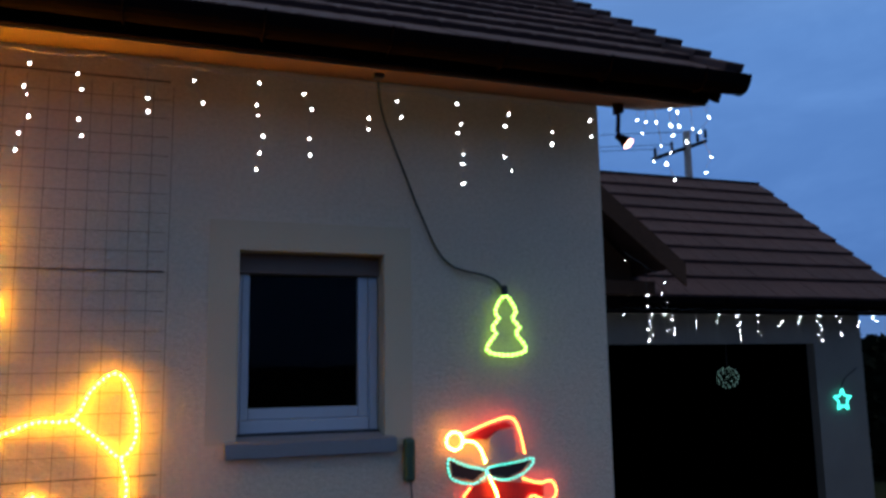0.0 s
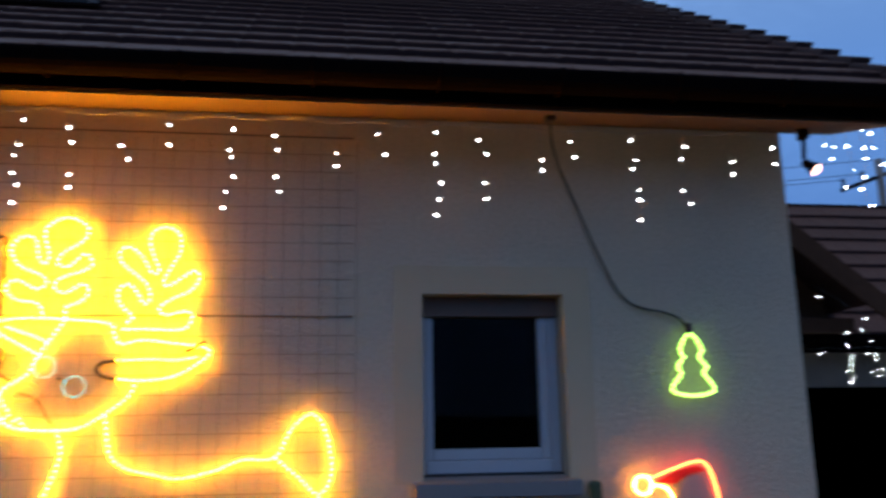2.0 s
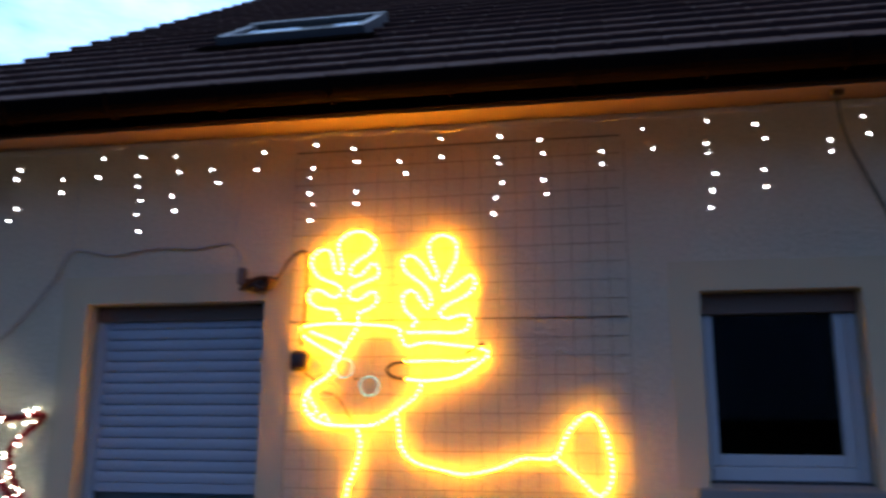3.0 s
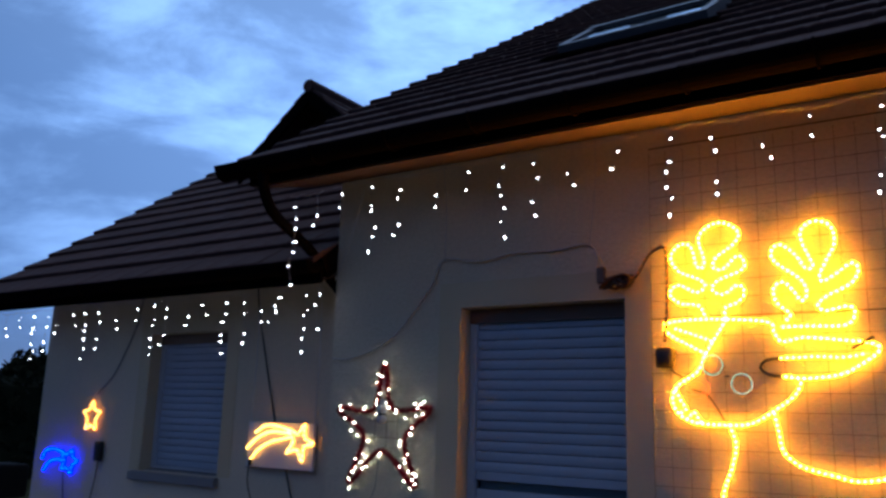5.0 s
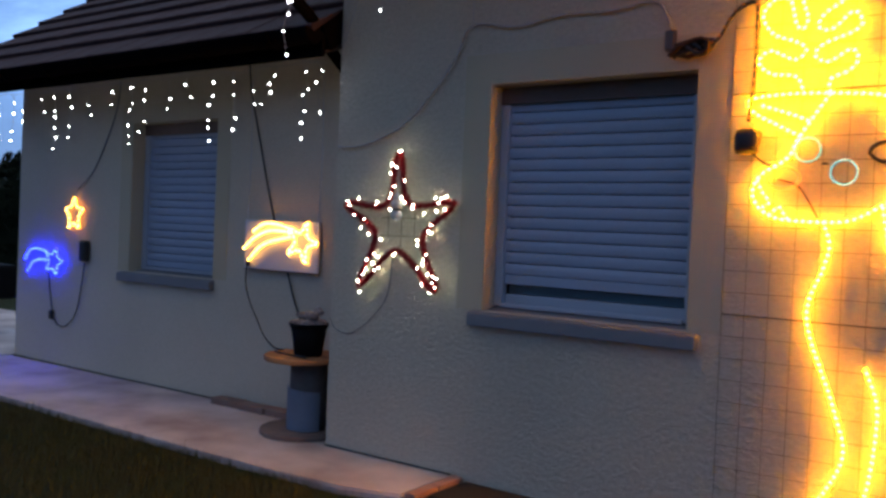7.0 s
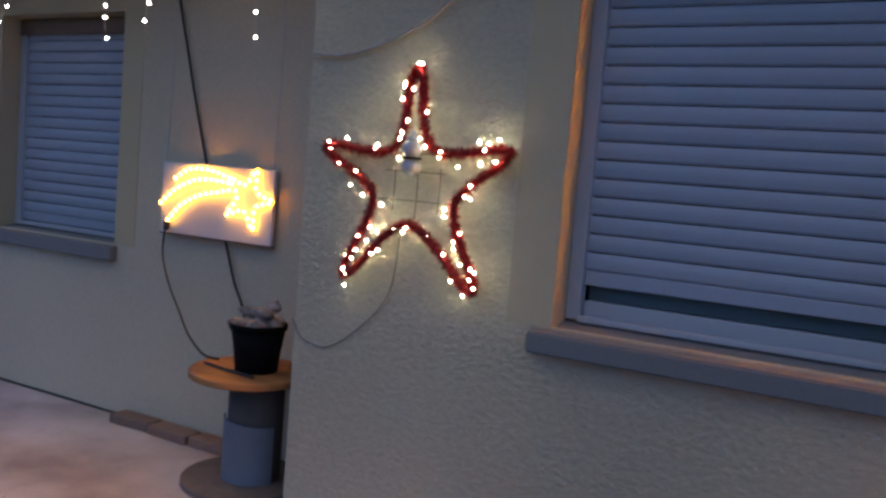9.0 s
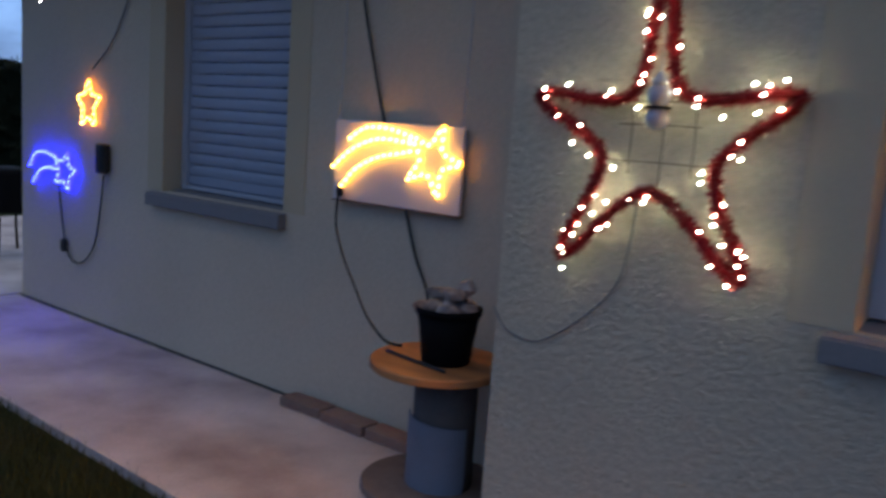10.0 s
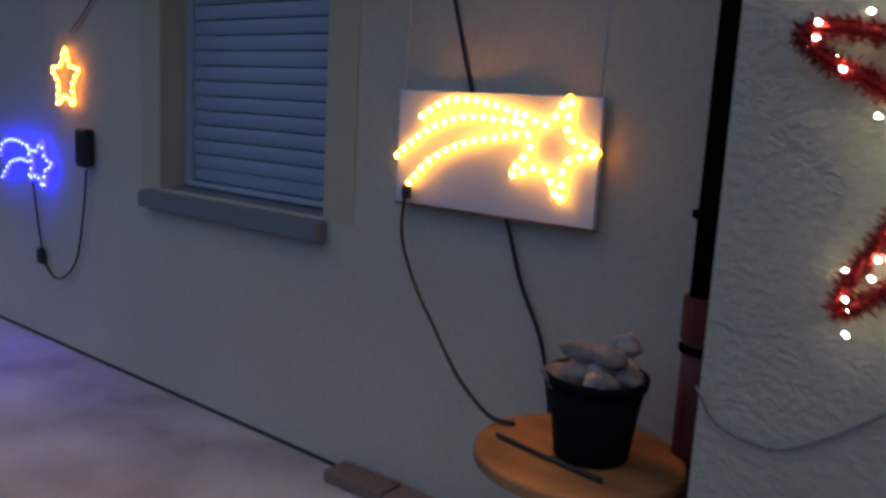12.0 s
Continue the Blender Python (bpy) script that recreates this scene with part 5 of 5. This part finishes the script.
def icicle_curtain(name, label, anchor, places, phase=0, scale=1.0, led_r=0.0057, sway=0.026, wire=None, drops_own=None, lean=None):
    """Lamps hung in drops of several lengths from a carrying wire. anchor(s): its point at the place s; drops_own, lean: drops by index that differ."""
    g = thing(name, label, "light string")
    a, b = min(places) - 0.06, max(places) + 0.06
    n = max(12, int((b - a) / 0.11))
    v, f = tube([[anchor(a + (b - a) * i / n) + Vector((0, 0, 0.010 * math.sin(i * 1.7) + 0.006 * math.sin(i * 0.61))) for i in range(n + 1)]], 0.0022, 4)
    mesh_object("carrier_wire", v, f, wire or M_CABLE_CLEAR, g)
    sizes = {}
    for k, s in enumerate(places):
        a = anchor(s)
        drops = (drops_own or {}).get(k, PATTERN[(k + phase) % 4])
        tilt = (lean or {}).get(k, 0.0)
        line, q = [a], a
        for d in drops:
            p = a + Vector((random.uniform(-sway, sway) + tilt * d, random.uniform(-0.02, 0.02), -(0.05 + d * scale) + random.uniform(-0.012, 0.012)))
            line.append((q + p) / 2 + Vector((random.uniform(-0.012, 0.012), 0, 0)))
            line.append(p)
            q = p
            m = Matrix.Translation(p + Vector((0, 0, -0.006)))
            r = random.choice((0.72, 0.88, 1.0, 1.1))
            if r not in sizes:
                sizes[r] = part("bulb", ball(led_r * r, 1), G_ICE, g)
                sizes[r].matrix_basis = m
            else:
                shared("bulb", sizes[r], g, m)
        v, f = tube([smooth_line(line, 0.03)], 0.0015, 4)
        mesh_object("drop_wire", v, f, wire or M_CABLE_CLEAR, g)
    return g


MAIN_DROPS = (-4.43, -4.13, -3.924, -3.594, -3.377, -3.116, -2.89, -2.644, -2.387, -2.069, -1.842, -1.573, -1.353, -1.05, -0.816, -0.513, -0.278,
              0.014, 0.274, 0.587, 0.776, 1.112, 1.397, 1.67, 1.948)
icicle_curtain("icicle_lights", "string of white icicle lights hung under the main eave", lambda s: Vector((s, -0.60, 3.140)), MAIN_DROPS, 3)
SIDE_DROPS = (-10.05, -9.85, -9.65, -9.40, -9.15, -8.90, -8.66, -8.46, -8.20, -7.99, -7.78, -7.52, -7.18, -6.95, -6.78, -6.50, -6.27, -6.03, -5.78, -5.55, -5.35, -5.10, -4.98)
icicle_curtain("icicle_lights", "string of white icicle lights hung under the side eave", lambda s: Vector((s, -0.17, 2.520)), SIDE_DROPS, 3, 1.0, 0.0062, 0.03, None,
               {20: (0.0, 0.06, 0.11, 0.20), 22: (0.0, 0.07, 0.27)}, {20: -0.9})
icicle_curtain("icicle_lights", "white icicle lights hung along the gable verge", lambda s: Vector((2.76, s, 3.25 + 0.40 * (s + 0.6))), (-0.60, -0.46, -0.36, -0.24, -0.08, 0.04, 0.14), 1, 1.1, 0.0056, 0.04)
icicle_curtain("icicle_lights", "long white icicle lights at the end of the main eave", lambda s: Vector((s, -0.60, 3.120)), (-4.85, -4.65), 0, 1.0, 0.0058, 0.03, None,
               {0: (0.02, 0.11, 0.19, 0.27, 0.29, 0.37, 0.46, 0.60), 1: (0.10, 0.17)})
icicle_curtain("icicle_lights", "white icicle lights hung along the garage eave", lambda s: Vector((s, 2.62, 2.235)), tuple(3.35 + 0.28 * k for k in range(19)), 0, 0.62, 0.0048, 0.03, wire=M_CABLE_GREEN)
icicle_curtain("icicle_lights", "white icicle lights under the porch gable board", lambda s: Vector((s, 2.04, 2.70 - 0.55 * (s - 3.86))), (3.86, 4.05, 4.24), 0, 1.0, 0.0046, 0.03, M_CABLE_GREEN,
               {0: (0.0,), 1: (0.22, 0.33), 2: (0.0, 0.09, 0.20, 0.31, 0.46)})

# ---------------------------------------------------------------- lamp at the gable corner
sp = thing("spot_lamp", "dark spotlight with pink glowing bulb under the gable eave", "spotlight")
part("bracket", box(2.305, 2.353, -0.335, -0.265, 3.245, 3.34, 0.008), M_GUTTER, sp)
cord("arm", [(2.33, -0.30, 3.27), (2.325, -0.30, 3.19), (2.315, -0.30, 3.10)], 0.014, M_GUTTER, sp)
vs, fs = lathe([(0.020, 0.0), (0.030, 0.01), (0.036, 0.06), (0.050, 0.10), (0.052, 0.115)], 20)
hd = mesh_object("head", vs, fs, M_GUTTER, sp, "", True)
SPOT_M = Matrix.Translation((2.31, -0.30, 3.105)) @ Matrix.Scale(0.8, 4) @ Vector((0.50, -0.42, -0.62)).to_track_quat("Z", "Y").to_matrix().to_4x4()
hd.matrix_basis = SPOT_M
vs, fs = lathe([(0.046, 0.112), (0.040, 0.130), (0.020, 0.140)], 16)
lf = mesh_object("bulb", vs, fs, G_SPOT, sp, "pink glowing bulb", True)
lf.matrix_basis = SPOT_M

# ---------------------------------------------------------------- garage
GY, GZ = 3.10, 2.30
wall_sheet("garage_wall", 2.66, 7.81, -0.08, 2.42, GY, GY + 0.12, [(3.7, 7.07, -0.08, 1.885)], M_GARAGE_SHADED, "cream rendered front wall of the garage, coloured darker for shade")
tagged(part("garage_side_wall", box(7.56, 7.81, GY + 0.122, 8.2, -0.08, 2.4), M_GARAGE_SHADED), "cream rendered side wall of the garage, coloured darker for shade", "wall", kind="structure")
# garage lining, its darkness painted in rather than left to the light
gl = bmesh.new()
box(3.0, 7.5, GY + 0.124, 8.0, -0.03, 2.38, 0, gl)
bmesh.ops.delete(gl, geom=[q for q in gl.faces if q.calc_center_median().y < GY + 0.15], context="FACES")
tagged(part("garage_lining", gl, M_ROOM_SHADE), "inner walls of the open garage, coloured near-black for its unlit dark", "room", kind="structure")
tile_roof("garage_roof", 3.2, 8.22, 2.70, GZ + 0.10, 0.80, 9, "garage roof of flat dark brown tiles", gauge=0.345)
g_ang = math.atan(0.80)
tile_roof("garage_roof_rear", 3.2, 8.22, 2.70 + 2 * 9 * 0.345 * math.cos(g_ang), GZ + 0.10, 0.80, 9, "rear slope of the garage roof", facing=-1, tile_w=0.9)
gutter("garage_gutter", 3.2, 8.26, 2.63, GZ + 0.05, "dark brown gutter along the garage eave", 0.07)
tagged(part("garage_fascia", box(3.2, 8.2, 2.74, 2.78, GZ - 0.10, GZ + 0.08, 0.004), M_GUTTER), "dark brown fascia board of the garage", "fascia", kind="structure")


def porch_gable():
    """Gable roof between house and garage, its right slope and brown boards in view."""
    p = thing("porch_roof", "brown timber porch gable between house and garage", "roof", kind="structure")
    xr, zr, xe, ze, y0, y1 = 3.30, 3.60, 4.54, 2.62, 2.10, 4.3
    n = 4
    for i in range(n):
        a, b = i / n, (i + 1) / n + (0.03 if i < n - 1 else 0)
        xa, xb, za, zb = xr + (xe - xr) * a, xr + (xe - xr) * b, zr + (ze - zr) * a, zr + (ze - zr) * b
        vs = []
        for y in (y0, y1):
            vs += [(xa, y, za), (xb, y, zb), (xb + 0.01, y, zb + 0.05), (xa, y, za + 0.02)]
        mesh_object("tile_course", vs, [(3, 2, 1, 0), (4, 5, 6, 7), (0, 1, 5, 4), (1, 2, 6, 5), (2, 3, 7, 6), (3, 0, 4, 7)], M_TILE, p)
    vs = []
    for y in (y0, y1):
        vs += [(xr, y, zr), (2.40, y, zr - 0.68), (2.40, y, zr - 0.64), (xr, y, zr + 0.04)]
    mesh_object("far_slope", vs, [(0, 1, 2, 3), (7, 6, 5, 4), (0, 4, 5, 1), (1, 5, 6, 2), (2, 6, 7, 3), (3, 7, 4, 0)], M_TILE, p)
    for x0, z0, x1, z1 in ((xr, zr, xe, ze), (2.40, zr - 0.68, xr, zr)):
        vs = []
        for y in (y0 - 0.03, y0 - 0.002):
            vs += [(x0, y, z0 - 0.22), (x1, y, z1 - 0.20), (x1, y, z1 + 0.03), (x0, y, z0 + 0.03)]
        mesh_object("barge_board", vs, [(0, 1, 2, 3), (7, 6, 5, 4), (0, 4, 5, 1), (1, 5, 6, 2), (2, 6, 7, 3), (3, 7, 4, 0)], M_WOOD_DARK, p, "dark brown barge board")
    vs = []
    for y in (y0 + 0.5, y0 + 0.56):
        vs += [(2.42, y, 2.46), (xe - 0.30, y, 2.46), (xe - 0.30, y, 2.70), (xr, y, zr - 0.04), (2.42, y, zr - 0.70)]
    mesh_object("gable_boarding", vs, [(0, 1, 2, 3, 4), (9, 8, 7, 6, 5), (0, 5, 6, 1), (1, 6, 7, 2), (2, 7, 8, 3), (3, 8, 9, 4), (4, 9, 5, 0)], M_WOOD_DARK, p, "brown timber gable boarding")
    part("tie_beam", box(2.42, 4.40, y0 + 0.30, y0 + 0.42, 2.36, 2.50, 0.008), M_WOOD_DARK, p)
    return p


porch_gable()
glow_figure("teal_star_light", "small teal rope light star on the garage pier", [R5(7.40, 1.21, 0.13, 0.065, 90, 1.0)], GY - 0.04, G_TEAL, G_TEAL, 0.008, 0.009, 0.05, closed=(0,))
tc = cord("teal_star_cable", [(7.40, GY - 0.03, 1.35), (7.48, GY - 0.03, 1.47), (7.70, GY - 0.02, 1.60)], 0.006, M_BLACK)
tagged(tc, "black cable of the teal star light", "cable")
bl = thing("light_ball", "ball of dim greenish fairy lights hanging in the garage door", "light ball")
cord("cord", [(5.88, GY + 0.12, 1.885), (5.88, GY + 0.12, 1.75), (5.88, GY + 0.12, 1.62)], 0.003, M_BLACK, bl)
ball_first = None
for k in range(44):
    z = 1 - 2 * (k + 0.5) / 44
    a = k * 2.39996
    q = Vector((5.88 + 0.12 * math.sqrt(1 - z * z) * math.cos(a), GY + 0.12 + 0.12 * math.sqrt(1 - z * z) * math.sin(a), 1.50 + 0.12 * z))
    if ball_first is None:
        ball_first = part("bulb", ball(0.007, 1), G_DIM, bl)
        ball_first.location = q
    else:
        shared("bulb", ball_first, bl, Matrix.Translation(q))

# ---------------------------------------------------------------- distance
pole = thing("utility_pole", "concrete utility pole with a crossarm against the sky", "utility pole", (19.75, 22, 0))
vs, fs = lathe([(0.20, 0.0), (0.14, 11.0)], 10)
mesh_object("shaft", vs, fs, M_POLE, pole, "", True)
arm = part("crossarm", box(-1.75, 1.0, -0.07, 0.07, -0.07, 0.07, 0.01), M_IRON, pole)
arm.matrix_basis = pose(0, 0, 10.35, 0, -20, 0)
for px, pz in ((-1.6, 9.85), (-0.8, 10.15), (0.45, 10.6), (0.85, 10.8)):
    vs, fs = lathe([(0.05, 0.0), (0.07, 0.08), (0.05, 0.16), (0.07, 0.24), (0.04, 0.34)], 8, (px, -0.1, pz))
    mesh_object("insulator", vs, fs, M_IRON, pole)
for px, pz in ((-1.6, 10.15), (-0.8, 10.4), (0.85, 11.1)):
    cord("line_wire", [(px, 0, pz), (px - 22, 4, pz - 1.4), (px - 45, 8, pz - 0.6)], 0.012, M_IRON, pole, "", 2.0, 4)


def hills():
    vs, fs = [], []
    n = 120
    for k in range(n):
        a = 2 * math.pi * k / n
        h = 9 + 9 * noise.noise(Vector((math.cos(a) * 2, math.sin(a) * 2, 0.3))) + 2.5 * noise.noise(Vector((math.cos(a) * 9, math.sin(a) * 9, 2)))
        h += 9 * max(0.0, math.cos(a - radians(150)))
        for r, z in ((230, -1.0), (300, max(4.0, h))):
            vs.append((r * math.cos(a), r * math.sin(a), z))
    for k in range(n):
        j = (k + 1) % n
        fs.append((2 * k, 2 * j, 2 * j + 1, 2 * k + 1))
    return tagged(mesh_object("backdrop", vs, fs, M_HILL, None, "", True), "far wooded hills dim on the horizon", "hills", kind="structure")


hills()


def leafy(center, radius, count, size, squash=0.8):
    """A crown of small leaf clumps with gaps and an uneven outline."""
    vs, fs = [], []
    for _ in range(count):
        d = Vector((random.gauss(0, 1), random.gauss(0, 1), random.gauss(0, 1))).normalized()
        r = radius * (0.45 + 0.55 * random.random() ** 0.5) * (0.85 + 0.35 * noise.noise(d * 2.2 + Vector(center)))
        p = Vector(center) + Vector((d.x * r, d.y * r, d.z * r * squash))
        u = Vector((random.gauss(0, 1), random.gauss(0, 1), random.gauss(0, 1))).normalized()
        w = u.cross(Vector((random.random(), random.random(), random.random()))).normalized()
        s = size * random.uniform(0.5, 1.2)
        b = len(vs)
        vs += [p - u * s, p + w * s * 0.45, p + u * s, p - w * s * 0.45]
        fs.append((b, b + 1, b + 2, b + 3))
    return vs, fs


def tree(x, y, h, r):
    t = thing("tree", "dark leafy garden tree in the dusk", "tree", (x, y, -0.04), "garden trees")
    lines = [[Vector((0, 0, 0)), Vector((0.05, 0, h * 0.3)), Vector((0, 0.1, h * 0.75))]]
    v, f = tube(lines, h * 0.025, 8)
    mesh_object("trunk", v, f, M_BARK, t)
    for k in range(5):
        a = k * 1.26 + x
        v, f = tube([[Vector((0, 0, h * (0.3 + 0.06 * k))), Vector((math.cos(a) * r * 0.4, math.sin(a) * r * 0.4, h * (0.5 + 0.06 * k))), Vector((math.cos(a) * r * 0.75, math.sin(a) * r * 0.75, h * (0.62 + 0.06 * k)))]], h * 0.009, 5)
        mesh_object("limb", v, f, M_BARK, t)
    v, f = leafy((0, 0, h * 0.66), r, 2600, 0.17, 0.42 * h / r if r else 1)
    mesh_object("crown", v, f, M_FOLIAGE, t)


tree(-22.0, 7.2, 3.0, 0.7)
tree(-22.0, 4.3, 3.9, 1.2)
tree(18.0, 9.5, 3.6, 1.9)


def hedge(name, x0, x1, y0, y1, h, label):
    vs, fs = [], []
    area = (x1 - x0) * (y1 - y0) + 2 * h * ((x1 - x0) + (y1 - y0))
    for _ in range(int(min(9000, area * 190))):
        p = Vector((random.uniform(x0, x1), random.uniform(y0, y1), random.uniform(-0.04, h)))
        side = random.randrange(5)
        if side == 0:
            p.z = h + random.gauss(0, 0.07)
        elif side < 3:
            p.x = (x0, x1)[side - 1] + random.gauss(0, 0.07)
        else:
            p.y = (y0, y1)[side - 3] + random.gauss(0, 0.07)
        u = Vector((random.gauss(0, 1), random.gauss(0, 1), random.gauss(0, 1))).normalized()
        w = u.cross(Vector((random.random(), random.random(), random.random()))).normalized()
        s = random.uniform(0.06, 0.16)
        b = len(vs)
        vs += [p - u * s, p + w * s * 0.5, p + u * s, p - w * s * 0.5]
        fs.append((b, b + 1, b + 2, b + 3))
    hd = thing(name, label, "hedge")
    tagged(mesh_object("foliage", vs, fs, M_FOLIAGE, hd), kind="stuff")
    part("core", box(x0 + 0.1, x1 - 0.1, y0 + 0.1, y1 - 0.1, -0.05, h - 0.1, 0.05), M_FOLIAGE, hd)


hedge("garden_hedge", -20.5, -19.3, -3.5, 14.0, 2.15, "dark clipped hedge closing the garden")
hedge("garden_hedge", 9.6, 10.6, 1.5, 9.5, 1.9, "dark clipped hedge beside the garage")


def covered_grill():
    """Garden grill under a dark cover on thin legs."""
    g = thing("garden_grill", "dark covered garden grill on thin legs on the terrace", "grill", (-11.45, 1.15, 0))
    bm = box(-0.26, 0.26, -0.2, 0.2, 0.42, 0.84, 0.05)
    for v in bm.verts:
        v.co.x += 0.02 * noise.noise(v.co * 6)
        v.co.y += 0.02 * noise.noise(v.co * 5 + Vector((3, 1, 2)))
    part("cover", bm, M_IRON, g, "creased dark cover", True)
    for x in (-0.25, 0.25):
        for y in (-0.19, 0.19):
            cord("leg", [(x * 1.15, y * 1.15, 0.0), (x, y, 0.2), (x * 0.95, y * 0.95, 0.40)], 0.014, M_IRON, g, "", 0.1)
    return g


covered_grill()

# ---------------------------------------------------------------- grass along the paving


def grass():
    vs, fs = [], []
    for _ in range(52000):
        x = random.uniform(-11.5, -2.6)
        edge = (-0.655 if x < -3.9 else -0.40) + 0.03 * noise.noise(Vector((x * 2.5, 0, 0)))
        y = edge - abs(random.gauss(0, 1.0)) * 0.9 + random.uniform(-0.02, 0.035)
        h = random.uniform(0.025, 0.075) * (1.5 if random.random() < 0.04 else 1)
        a = random.uniform(0, 6.283)
        lean = random.uniform(0.1, 0.7) * h
        w = random.uniform(0.0015, 0.0035)
        dx, dy = math.cos(a), math.sin(a)
        b = len(vs)
        vs += [(x - dy * w, y + dx * w, -0.046), (x + dy * w, y - dx * w, -0.046), (x + dx * lean, y + dy * lean, -0.046 + h)]
        fs.append((b, b + 1, b + 2))
    return tagged(mesh_object("grass", vs, fs, M_BLADE), "short dark grass along the paving edge", "grass", kind="stuff")


grass()
